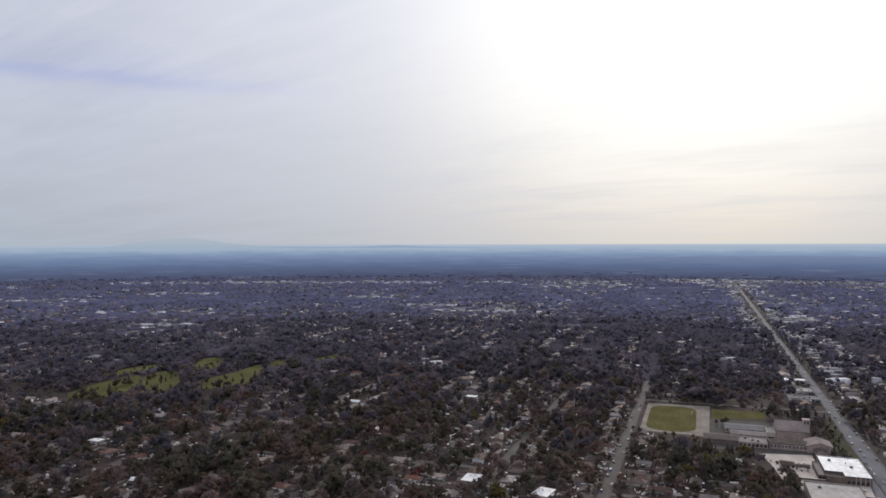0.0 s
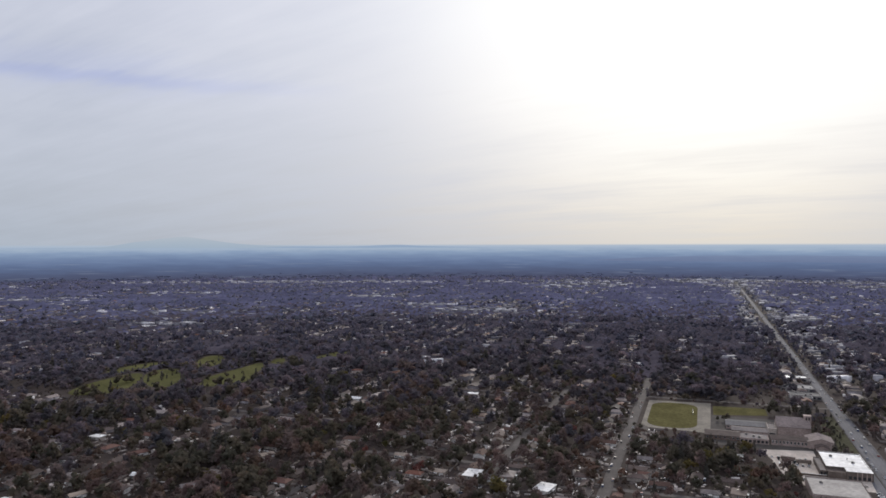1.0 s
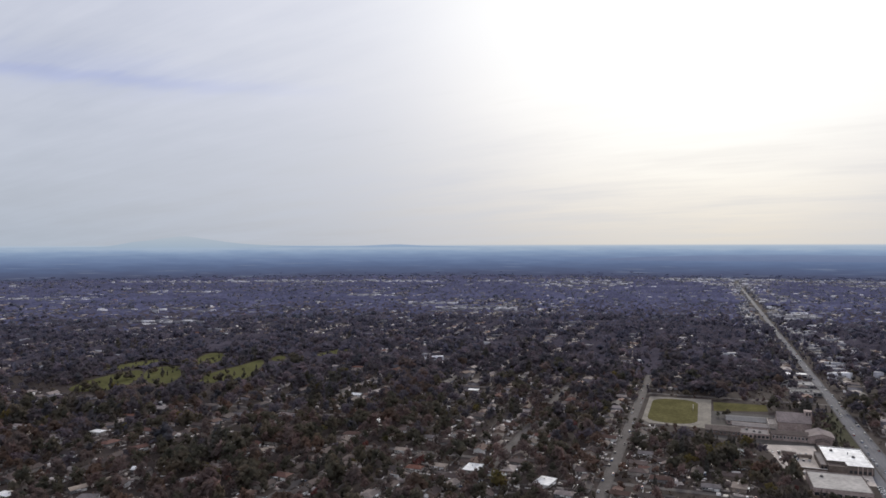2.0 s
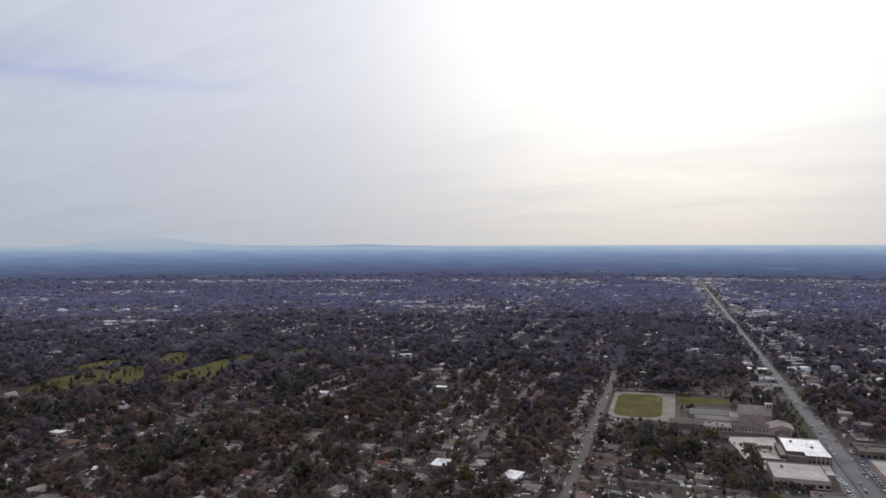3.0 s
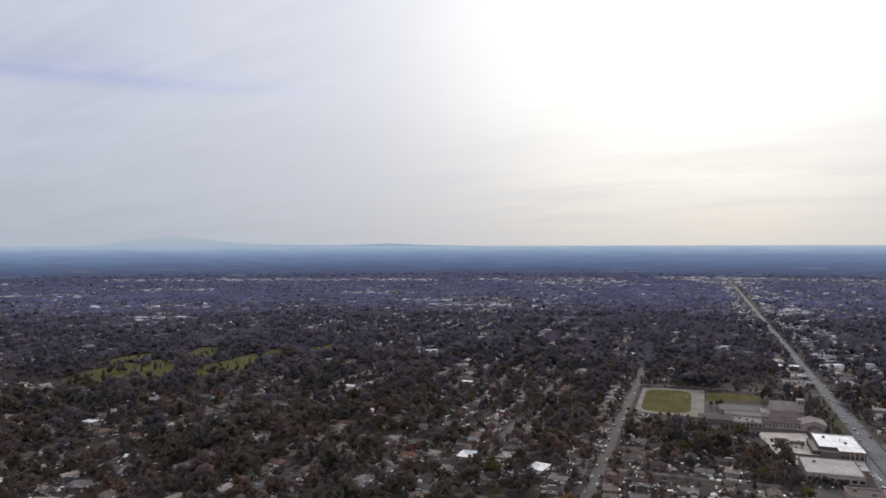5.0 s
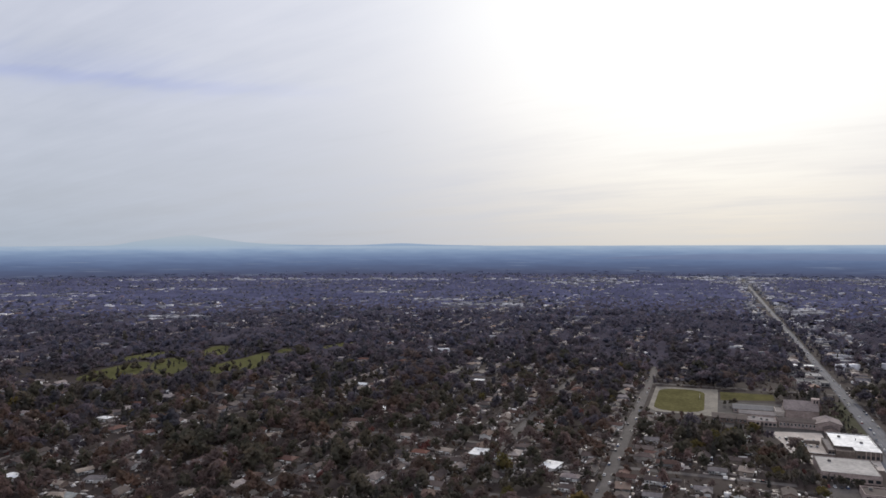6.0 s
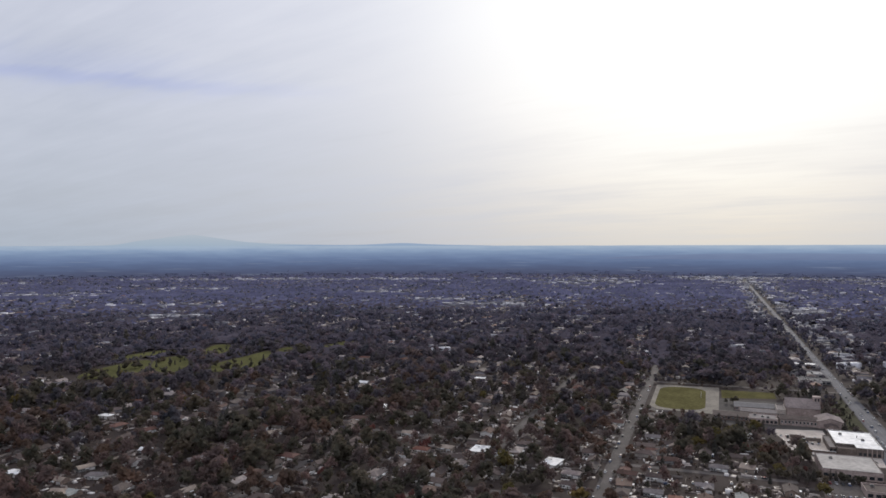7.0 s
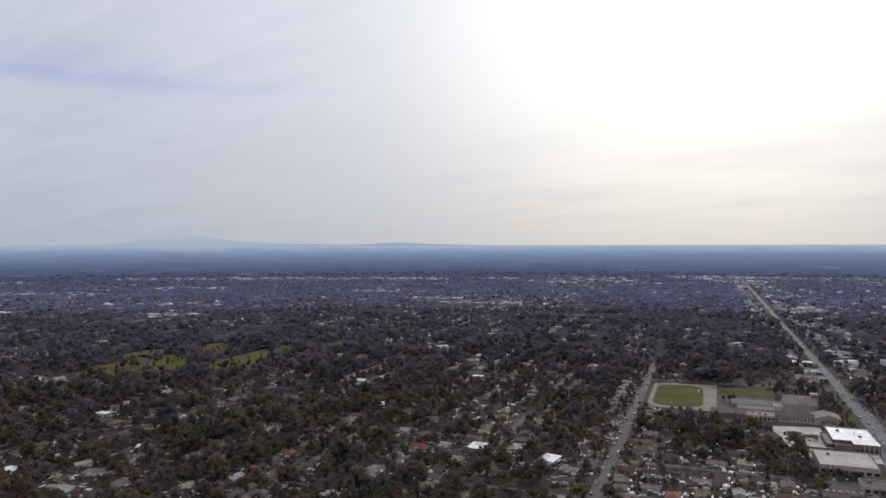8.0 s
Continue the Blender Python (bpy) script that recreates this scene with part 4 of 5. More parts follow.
def trunk_bmesh(height, seed):
    """A tapered trunk that divides into limbs; for a tree of that height."""
    r = random.Random(seed)
    bm = bmesh.new()

    def limb(a, b, r0, r1, sides=6):
        way = (b - a).normalized()
        side = way.orthogonal().normalized()
        other = way.cross(side)
        rings = []
        for p, rad in ((a, r0), (b, r1)):
            rings.append([bm.verts.new(p + (side * math.cos(2 * math.pi * k / sides) + other * math.sin(2 * math.pi * k / sides)) * rad) for k in range(sides)])
        for k in range(sides):
            bm.faces.new((rings[0][k], rings[0][(k + 1) % sides], rings[1][(k + 1) % sides], rings[1][k]))
        bm.faces.new(rings[1])
    fork = Vector((r.uniform(-0.2, 0.2), r.uniform(-0.2, 0.2), height * 0.3))
    limb(Vector((0, 0, -0.1)), fork, height * 0.032, height * 0.022)
    limb(fork, Vector((0, 0, height * 0.75)), height * 0.02, height * 0.006)
    for k in range(6):
        a = k * 1.05 + r.uniform(-0.3, 0.3)
        end = Vector((math.cos(a) * height * 0.28, math.sin(a) * height * 0.28, height * r.uniform(0.45, 0.72)))
        limb(fork + Vector((0, 0, height * 0.02 * k)), end, height * 0.014, height * 0.004, 5)
    return bm


SPECIES = ["twig", "dry", "green", "olive", "needle", "russet", "lilac", "gum"]
TREE_WORDS = {
    "twig": ("tree", "leafless grey-brown winter tree with a dense twiggy crown"),
    "dry": ("tree", "broad tree holding dry brown winter leaves"),
    "green": ("tree", "dark green broad evergreen tree beside houses"),
    "olive": ("tree", "round tree with yellow-olive leaves in a yard"),
    "needle": ("conifer", "tall dark green pointed conifer"),
    "russet": ("tree", "small tree with rust-red leaves in a yard"),
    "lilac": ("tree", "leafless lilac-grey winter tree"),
    "gum": ("tree", "blue-green gum tree"),
}


# trees that stand out by colour or size: u, v, height
BROWN_SPOTS = [(641, 50, 13), (634, 44, 12), (842, 84, 9), (631, 42, 14), (636, 55, 12)]
EVERGREEN_SPOTS = [(504, -429, 17), (512, -418, 16), (496, -437, 16), (520, -430, 15), (504, -282, 16), (650, 47, 14), (613, -16, 14), (622, -25, 13), (838, 22, 8), (845, 26, 8),
                   (644, 48, 13), (605, 39, 14), (727, 7, 10), (835, 16, 7)]
OLIVE_SPOTS = [(462, -368, 13), (456, -360, 10), (465, -130, 10), (551, 72, 10), (481, -82, 11), (616, -284, 9), (549, 76, 9), (475, -131, 11), (480, -82, 11), (642, -11, 12),
               (477, -376, 13), (486, -389, 11), (477, -369, 10), (727, -778, 10), (720, -722, 12)]
CONIFER_SPOTS = [(502, -262, 12), (598, -657, 27), (594, -650, 24), (505, -262, 15), (591, -655, 26), (562, -34, 14)]
RUSSET_SPOTS = [(429, -193, 8), (425, -184, 9), (432, -203, 7), (436, -201, 9), (432, -193, 10), (442, -189, 9), (426, -192, 8), (559, -229, 9), (572, -229, 8)]
MARKED_TREES = [(*spot, k) for k, spots in enumerate((BROWN_SPOTS, EVERGREEN_SPOTS, OLIVE_SPOTS, CONIFER_SPOTS, RUSSET_SPOTS), 1) for spot in spots]


def tree_spots():
    """Every tree: u, v, height, species number; trees stand off roads and roofs."""
    cell = 10.3
    xs = np.arange(-3200, 3200, cell)
    ys = np.arange(330, 4250, cell)
    gx, gy = np.meshgrid(xs, ys)
    x = (gx + rng.uniform(-0.5, 0.5, gx.shape) * cell).ravel()
    y = (gy + rng.uniform(-0.5, 0.5, gy.shape) * cell).ravel()
    keep = in_view(x, y)
    x, y = x[keep], y[keep]
    u, v = uv(x, y)
    bad = inside(u, v, NO_TREE) | (near_site(x, y, 30, 2) & (rng.random(len(x)) < 0.6))
    bad |= np.abs(v - ave(u)) < np.interp(u, (950, 951, 1250, 1800), (10.5, 7.4, 6.2, 5.2))
    for s, lo, hi, half in ((-72.0, 250, 780, 4.2), (-72.0, 780, 900, 3.3), (-72.0, 900, 1270, 2.2), (-170.0, 600, 715, 2.6), (-170.0, 815, 950, 3.6), (-305.0, 390, 470, 4.0)):
        bad |= (np.abs(v - s) < half) & (u > lo) & (u < hi)
    for c, v0, v1 in CROSS:
        bad |= (np.abs(u - c) < 7) & (v > v0) & (v < v1)
    for poly in GOLF:
        bad |= in_polygon(u, v, poly) & (rng.random(len(u)) < 0.87)
    thin = np.array([noise.noise(Vector((p * 0.006, q * 0.006, 1.0))) for p, q in zip(x, y)]) * np.where(y > 1250, 0.3, 1.0)
    bad |= rng.random(len(u)) > np.clip(np.where(v < -180, 0.94, 0.84) + thin * 1.3, 0.35, 1.0) * np.where((v > -60) & (u < 610), 0.74, 1.0) + np.where((v > -170) & (v < -50) & (u < 850), 0.25, 0.0)
    bad |= (np.hypot(x, y) > 1900) & (rng.random(len(u)) < 0.74)
    x, y, u, v, thin = x[~bad], y[~bad], u[~bad], v[~bad], thin[~bad]
    # clear of roofs: look houses up in a coarse grid
    cells, yard = {}, {}
    marked = [xy(u, v) for u, v, *_ in MARKED]
    for hx, hy in list(zip(LOT_X, LOT_Y)) + marked:
        cells.setdefault((int(hx // 20), int(hy // 20)), []).append((hx, hy))
        yard[(hx, hy)] = (rng.uniform(5.0, 10.5) if math.hypot(hx, hy) < 1000 else rng.uniform(7.0, 12.5)) ** 2
    clear = np.ones(len(x), dtype=bool)
    for i in range(len(x)):
        cx, cy = int(x[i] // 20), int(y[i] // 20)
        for a in (-1, 0, 1):
            for b in (-1, 0, 1):
                for hx, hy in cells.get((cx + a, cy + b), ()):
                    if (hx - x[i]) ** 2 + (hy - y[i]) ** 2 < yard[(hx, hy)]:
                        clear[i] = False
    bright = {xy(u, v) for u, v, *_ in BRIGHT_HOUSES}
    # trees also cleared on the camera's side of marked houses, to show them
    for hx, hy in marked:
        far = math.hypot(hx, hy)
        clear &= np.hypot(x - hx * (1 - 9 / far), y - hy * (1 - 9 / far)) > (16.0 if (hx, hy) in bright else 10.5)
    x, y, u, v, thin = x[clear], y[clear], u[clear], v[clear], thin[clear]
    n = len(x)
    mixn = np.array([noise.noise(Vector((p * 0.011, q * 0.011, 9.0))) for p, q in zip(x, y)])
    # stands of one kind: brown and bare towards the lower left, evergreens in clusters
    warm = np.clip((-v - 330) / 150, 0, 1) * np.clip((560 - u) / 120, 0, 1)
    pick = np.clip(rng.random(n) * 0.62 + 0.19 + mixn * 0.95 - warm * 0.26, 0, 0.999)
    kind = np.select([pick < 0.15, pick < 0.50, pick < 0.86, pick < 0.90, pick < 1.0], [1, 0, 2, 3, 4], 0)
    kind = np.where(rng.random(n) < 0.008 + 0.03 * warm, 5, kind)
    tall = np.array([noise.noise(Vector((p * 0.014, q * 0.014, 5.0))) for p, q in zip(x, y)])
    height = (rng.gamma(5.0, 1.0, n) * 1.55 + 3.2) * (1.0 + 0.55 * tall)
    height = np.where(kind == 2, height * 1.18, height)
    height = np.where(rng.random(n) < 0.06, height * 1.5, height)
    height = np.clip(height, 4.5, 24)
    height *= np.interp(np.hypot(x, y), (900, 1250, 1900, 2000), (1.0, 0.86, 0.82, 0.76))
    height = np.where(near_site(x, y, 190, 0), height * 0.5, height)
    height = np.where(kind == 4, np.minimum(height * 1.35, 23), height)
    height = np.where(kind == 5, height * 0.6, height)
    # trees kept low beside the two streets that show, so the camera sees them
    height = np.where((np.abs(v + 72) < 8) & (u < 1270), np.minimum(height, rng.uniform(4.0, 7.5, n)), height)
    height = np.where((np.abs(v + 170) < 7) & (((u > 570) & (u < 715)) | ((u > 790) & (u < 950))), np.minimum(height, rng.uniform(4.0, 8.5, n)), height)
    yards = (u > 450) & (u < 640) & (v > -62) & (v < 62)
    height = np.where(yards & (rng.random(n) < 0.68), np.minimum(height, rng.uniform(4.5, 9.0, n)), height)
    height = np.where((v > ave(u) - np.where(u < 1100, 22, 17)) & (v < ave(u) + 11), np.minimum(height, rng.uniform(3.5, 6.5, n) + np.interp(u, (1000, 1500), (0.0, 2.0))), height)
    gardens = (u > 425) & (u < 600) & (v > -320) & (v < -178)
    height = np.where(gardens, height * 0.9, height)
    lot = (u > 535) & (u < 596) & (v > 72) & (v < 140)
    height = np.where(lot, np.minimum(height, rng.uniform(3.0, 5.5, n)), height)
    front = (u > 718) & (u < 790) & (v > -70) & (v < 62)
    height = np.where(front, np.minimum(height, rng.uniform(4.0, 8.5, n)), height)
    golf = np.zeros(n, dtype=bool)
    for poly in GOLF:
        golf |= in_polygon(u, v, poly)
    # further out, haze-tinted kinds replace the near ones, more so with distance
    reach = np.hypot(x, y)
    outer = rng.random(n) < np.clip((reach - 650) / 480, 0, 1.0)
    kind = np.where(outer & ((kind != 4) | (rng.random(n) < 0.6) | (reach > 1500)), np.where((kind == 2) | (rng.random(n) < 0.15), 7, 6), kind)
    kind = np.where(golf, np.where(rng.random(n) < 0.45, 2, 4), kind)
    # trees on the camera's side of the fairways kept low, so the grass shows
    rough = np.zeros(n, dtype=bool)
    for poly in GOLF:
        for step in (12, 28, 45, 62):
            rough |= in_polygon(u + step * 0.8, v - step * 0.6, poly)
    rough &= ~golf
    height = np.where(golf, rng.uniform(4.0, 10.5, n), height)
    height = np.where(rough & (rng.random(n) < 0.9), np.minimum(height, rng.uniform(2.5, 5.5, n)), height)
    # trees that stand out by colour or shape: u, v, height, species
    mu, mv, mh, mk = np.array(MARKED_TREES).T
    mx, my = xy(mu, mv)
    # belts of dark evergreens between the fairways
    line = [(690, -770), (730, -705), (775, -660), (835, -597), (930, -600), (1000, -620)]
    belt = []
    for (a, b), (c, d) in zip(line, line[1:]):
        belt += [(a + (c - a) * k / 9 + rng.normal(0, 9), b + (d - b) * k / 9 + rng.normal(0, 9)) for k in range(9)]
    for c, d in ((838, -735), (850, -705), (880, -745), (840, -765), (930, -715), (905, -820), (960, -700), (780, -770)):
        belt += [(c + rng.normal(0, 10), d + rng.normal(0, 10)) for _ in range(3)]
    belt += [(750 + 3.4 * k, 125 + rng.normal(0, 4)) for k in range(43)]
    small = len(belt) - 43
    belt += [(586 + rng.normal(0, 2.5), 50 + 3.6 * k) for k in range(16)]
    belt += [(578 + rng.normal(0, 3), 42 + 6 * k) for k in range(7)]
    bx, by = xy(*np.array(belt).T)
    mx, my = np.r_[mx, bx], np.r_[my, by]
    bh = np.where(np.arange(len(bx)) < small, rng.gamma(3.0, 2.2, len(bx)) + 3.5, np.where(np.arange(len(bx)) < small + 43, rng.uniform(2.5, 5.5, len(bx)), rng.uniform(5.5, 9, len(bx))))
    mh, mk = np.r_[mh, bh], np.r_[mk, rng.choice((2, 2, 4), len(bx))]
    # street trees along both sides of the two streets
    rows = [(u + rng.normal(0, 2.5), v + rng.normal(0, 1.2)) for v, lo, hi, gap in ((-182.5, 600, 720, 9.0), (-158.5, 600, 950, 11.0), (-85.5, 430, 1100, 10.5), (-60.5, 640, 780, 10.0))
            for u in np.arange(lo, hi, gap) if not (v == -182.5 and u < 615) and rng.random() < 0.8]
    # trees on the second street hide it from the camera but for two stretches
    rows += [(u + rng.normal(0, 2.5), -170.0 + rng.normal(0, 4.5)) for lo, hi in ((425, 592), (722, 808), (955, 1010)) for u in np.arange(lo, hi, 4.5)]
    sx, sy = xy(*np.array(rows).T)
    mx, my = np.r_[mx, sx], np.r_[my, sy]
    mh, mk = np.r_[mh, rng.uniform(6.0, 10.5, len(sx))], np.r_[mk, rng.choice((0, 0, 1, 2, 2), len(sx))]
    gap = np.ones(n, dtype=bool)
    for a, b in zip(mx, my):
        gap &= np.hypot(x - a, y - b) > 6
    x, y, height, kind = np.r_[x[gap], mx], np.r_[y[gap], my], np.r_[height[gap], mh], np.r_[kind[gap], mk.astype(int)]
    order = np.argsort(np.hypot(x, y))
    return x[order], y[order], height[order], kind[order]


TX, TY, TH, TK = tree_spots()
NEAR_TREES = 300


def near_trees():
    first = {}
    for i in range(NEAR_TREES):
        kind = SPECIES[TK[i]]
        which = (kind, i % 3)
        m = pose(TX[i], TY[i], 0, 0, 0, rng.uniform(0, 360))
        scale = TH[i] / 10.0
        if which not in first:
            category, label = TREE_WORDS[kind]
            tree = empty("conifer" if kind == "needle" else "tree", m, label, category, "trees of the suburb")
            part("trunk", trunk_bmesh(10.0, 5 + i), M["bark"], tree)
            verts, quads = crown_arrays(kind, 100 + i, 620, 0.042, 8, 1)
            crown = big_mesh("crown", verts * 10.0, quads, M[kind])
            crown.parent = tree
            first[which] = tree
        else:
            tree = copy_thing(first[which], m)
        wide = scale * rng.uniform(0.95, 1.45)
        tree.scale = (wide, wide, scale)


STUFF_NAMES = {"twig": "bare_trees", "dry": "brown_trees", "green": "evergreen_trees", "olive": "olive_trees", "needle": "conifers", "russet": "russet_trees", "lilac": "grey_bare_trees", "gum": "gum_trees"}
STUFF_LABELS = {"twig": "leafless grey-brown winter trees filling the suburb", "dry": "trees with dry brown leaves across the suburb",
                "green": "dark evergreen trees across the suburb", "olive": "scattered yellow-olive trees across the suburb",
                "needle": "dark pointed conifers scattered over the suburb", "russet": "scattered rust-red small trees",
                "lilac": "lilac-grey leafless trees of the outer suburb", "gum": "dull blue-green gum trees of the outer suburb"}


def far_trees():
    """All other trees, coarser with distance; outer bands have more haze in their colour."""
    dist = np.hypot(TX, TY)
    dist = np.where(dist > 1150, dist + rng.uniform(-260, 260, len(dist)), dist)
    bands = ((0, 950, 128, 0.068, 5, 0), (950, 1300, 34, 0.11, 3, 1), (1300, 1900, 14, 0.15, 3, 0), (1900, 9000, 4, 0.19, 2, 0))

    def gather(k, kind, wanted):
        verts, faces, base = [], [], 0
        for near, far, count, size, lobes, level in wanted:
            who = np.where((TK == k) & (dist >= near) & (dist < far) & (np.arange(len(TX)) >= NEAR_TREES))[0]
            for variant in range(5):
                mine = who[variant::5]
                if not len(mine):
                    continue
                shape, tris = crown_arrays(kind, 1000 + 17 * k + variant + int(near), count, size, lobes, level)
                a = rng.uniform(0, 2 * np.pi, len(mine))
                c, s = np.cos(a)[:, None], np.sin(a)[:, None]
                h = TH[mine][:, None] * (1.0 if near < 1900 else 0.92)
                w = h * rng.uniform(0.85, 1.4, (len(mine), 1)) * (1.0 if near < 1900 else 1.35)
                px = (shape[None, :, 0] * c - shape[None, :, 1] * s) * w + TX[mine][:, None]
                py = (shape[None, :, 0] * s + shape[None, :, 1] * c) * w + TY[mine][:, None]
                verts.append(np.stack((px, py, shape[None, :, 2] * h), 2).reshape(-1, 3))
                faces.append((tris[None] + (np.arange(len(mine)) * len(shape))[:, None, None]).reshape(-1, 3) + base)
                base += verts[-1].shape[0]
        return verts, faces

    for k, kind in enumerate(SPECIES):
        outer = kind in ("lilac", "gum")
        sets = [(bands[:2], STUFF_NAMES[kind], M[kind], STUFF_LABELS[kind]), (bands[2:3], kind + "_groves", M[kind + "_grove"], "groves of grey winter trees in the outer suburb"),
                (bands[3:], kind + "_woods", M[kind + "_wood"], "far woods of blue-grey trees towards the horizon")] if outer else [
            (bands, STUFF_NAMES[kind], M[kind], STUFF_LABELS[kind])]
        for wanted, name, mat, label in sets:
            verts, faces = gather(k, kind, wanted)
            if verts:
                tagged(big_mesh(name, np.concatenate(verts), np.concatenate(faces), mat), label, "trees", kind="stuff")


def canopy():
    """The closed tops of low trees that fill the outer suburb, lower round houses and shops."""
    cell = 10.0
    gx = np.arange(-3150, 3150, cell)
    gy = np.arange(1020, 4300, cell)
    X, Y = np.meshgrid(gx, gy)
    X = X + rng.uniform(-0.4, 0.4, X.shape) * cell
    Y = Y + rng.uniform(-0.4, 0.4, Y.shape) * cell
    U, V = uv(X, Y)
    swell = np.zeros(X.shape)
    for wave in (160.0, 95.0, 61.0, 38.0, 27.0):
        a, p = rng.uniform(0, 6.3), rng.uniform(0, 6.3)
        swell += 0.55 * np.sin((X * math.cos(a) + Y * math.sin(a)) / wave * 6.28 + p)
    # gently bumpy sheet, shaped to even out dark gaps between far crowns
    Z = 4.2 + swell + rng.gamma(1.6, 1.5, X.shape)
    low = np.zeros(X.shape, dtype=bool)
    far = np.hypot(LOT_X, LOT_Y) > 1000
    for hx, hy in zip(LOT_X[far], LOT_Y[far]):
        i, j = int((hy - gy[0]) / cell + 0.5), int((hx - gx[0]) / cell + 0.5)
        if i > 0:
            low[max(i - 2, 0):i + 2, max(j - 1, 0):j + 2] = True
    Z = np.where(low, 0.9 + rng.uniform(0, 0.9, X.shape), Z)
    for poly in GOLF:
        for du, dv in ((0, 14), (0, -14), (14, 0), (-14, 0), (24, 0), (-24, 0)):
            low |= in_polygon(U + du, V + dv, poly)
    Z = np.where(low, np.minimum(Z, 1.8), Z)
    Z = np.where(near_site(X, Y, 60, 6), 1.2 + rng.uniform(0, 2.2, X.shape), Z)
    reach = np.hypot(X, Y)
    Z *= np.clip((reach - 1050) / 300, 0.0, 1.0)
    skip = ~in_view(X, Y, 1020, 4300) | (np.abs(V - ave(U)) < 19) | (reach < 1060)
    skip |= (np.abs(np.abs(V - ave(U)) - 31) < 26) & (U < 2300) & (rng.random(X.shape) < 0.6)
    for poly in GOLF:
        skip |= in_polygon(U, V, poly) & (Z < 99)
    number = np.arange(X.size).reshape(X.shape)
    quads = np.stack((number[:-1, :-1], number[:-1, 1:], number[1:, 1:], number[1:, :-1]), 2).reshape(-1, 4)
    quads = quads[~skip.ravel()[quads].any(1)]
    tris = np.concatenate((quads[:, (0, 1, 2)], quads[:, (0, 2, 3)]))
    points = np.stack((X, Y, Z), 2).reshape(-1, 3)
    # one sheet in two bands; the outer has more blue haze in its colour
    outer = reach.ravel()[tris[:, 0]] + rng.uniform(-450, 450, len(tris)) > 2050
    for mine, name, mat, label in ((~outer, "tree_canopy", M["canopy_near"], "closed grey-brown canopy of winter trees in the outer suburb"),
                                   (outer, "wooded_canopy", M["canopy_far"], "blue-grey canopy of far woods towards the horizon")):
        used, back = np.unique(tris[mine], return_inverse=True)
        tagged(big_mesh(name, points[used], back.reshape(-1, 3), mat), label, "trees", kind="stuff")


def shrubs():
    """Low bushes and hedges in the nearer gardens."""
    n = 7000
    y = np.sqrt(rng.uniform(340.0 ** 2, 1150.0 ** 2, n))
    x = rng.uniform(-0.72, 0.72, n) * y
    u, v = uv(x, y)
    ok = ~inside(u, v, NO_TREE) & (np.abs(v - ave(u)) > 11)
    for q in STREETS:
        ok &= np.abs(v - q) > 6.5
    for c, v0, v1 in CROSS:
        ok &= ~((np.abs(u - c) < 6) & (v > v0) & (v < v1))
    for poly in GOLF:
        ok &= ~in_polygon(u, v, poly)
    x, y = x[ok], y[ok]
    verts, faces, base = [], [], 0
    for variant in range(6):
        px, py = x[variant::6], y[variant::6]
        shape, tris = crown_arrays("green", 400 + variant, 9, 0.15, 2, 0)
        shape = shape - (0, 0, 0.2)
        h = rng.uniform(1.6, 4.0, (len(px), 1))
        w = h * rng.uniform(1.0, 1.7, (len(px), 1))
        verts.append(np.stack((shape[None, :, 0] * w + px[:, None], shape[None, :, 1] * w + py[:, None], shape[None, :, 2] * h), 2).reshape(-1, 3))
        faces.append((tris[None] + (np.arange(len(px)) * len(shape))[:, None, None]).reshape(-1, 3) + base)
        base += len(verts[-1])
    ob = big_mesh("shrubs", np.concatenate(verts), np.concatenate(faces), M["shrub"])
    tagged(ob, "low dull green and brown garden shrubs and hedges", "shrubs", kind="stuff")


near_trees()
far_trees()
canopy()
shrubs()


# ---- flat-roofed buildings: shops, schools, offices ----
def flat_building(name, m, w, d, h, wall, roof, label, category="building", group="", bays=6, units=2, lip=0.7, seed=1, edge=None):
    """Walls with a parapet, a roof deck behind it, windows and doors on the front (-y) and side, and machines on the roof."""
    b = empty(name, m, label, category, group)
    t = 0.35
    part("wall", boxes((-w, w, -d, -d + t, 0, h), (-w, w, d - t, d, 0, h), (-w, -w + t, -d + t, d - t, 0, h), (w - t, w, -d + t, d - t, 0, h)), wall, b)
    part("roof", boxes((-w + t, w - t, -d + t, d - t, h - lip - 0.3, h - lip)), roof, b)
    if edge is not False:
        part("coping", boxes((-w - 0.08, w + 0.08, -d - 0.08, -d + t + 0.05, h, h + 0.12), (-w - 0.08, w + 0.08, d - t - 0.05, d + 0.08, h, h + 0.12),
                         (-w - 0.08, -w + t + 0.05, -d + t + 0.05, d - t - 0.05, h, h + 0.12), (w - t - 0.05, w + 0.08, -d + t + 0.05, d - t - 0.05, h, h + 0.12)), edge or wall, b)
    r = random.Random(seed)
    step = 2 * w / max(bays, 1)
    for k in range(bays):
        x = -w + step * (k + 0.5)
        part("window", boxes((x - step * 0.33, x + step * 0.33, -d - 0.06, -d, 1.0, min(h - 1.2, 3.4))), M["glass"], b)
    for k in range(units):
        x, y = r.uniform(-w * 0.7, w * 0.7), r.uniform(-d * 0.6, d * 0.6)
        part("rooftop_unit", boxes((x - 1.2, x + 1.2, y - 0.9, y + 0.9, h - lip, h - lip + 1.4), (x - 0.7, x + 0.7, y - 0.5, y + 0.5, h - lip + 1.4, h - lip + 1.7)), M["duct"], b)
    return b


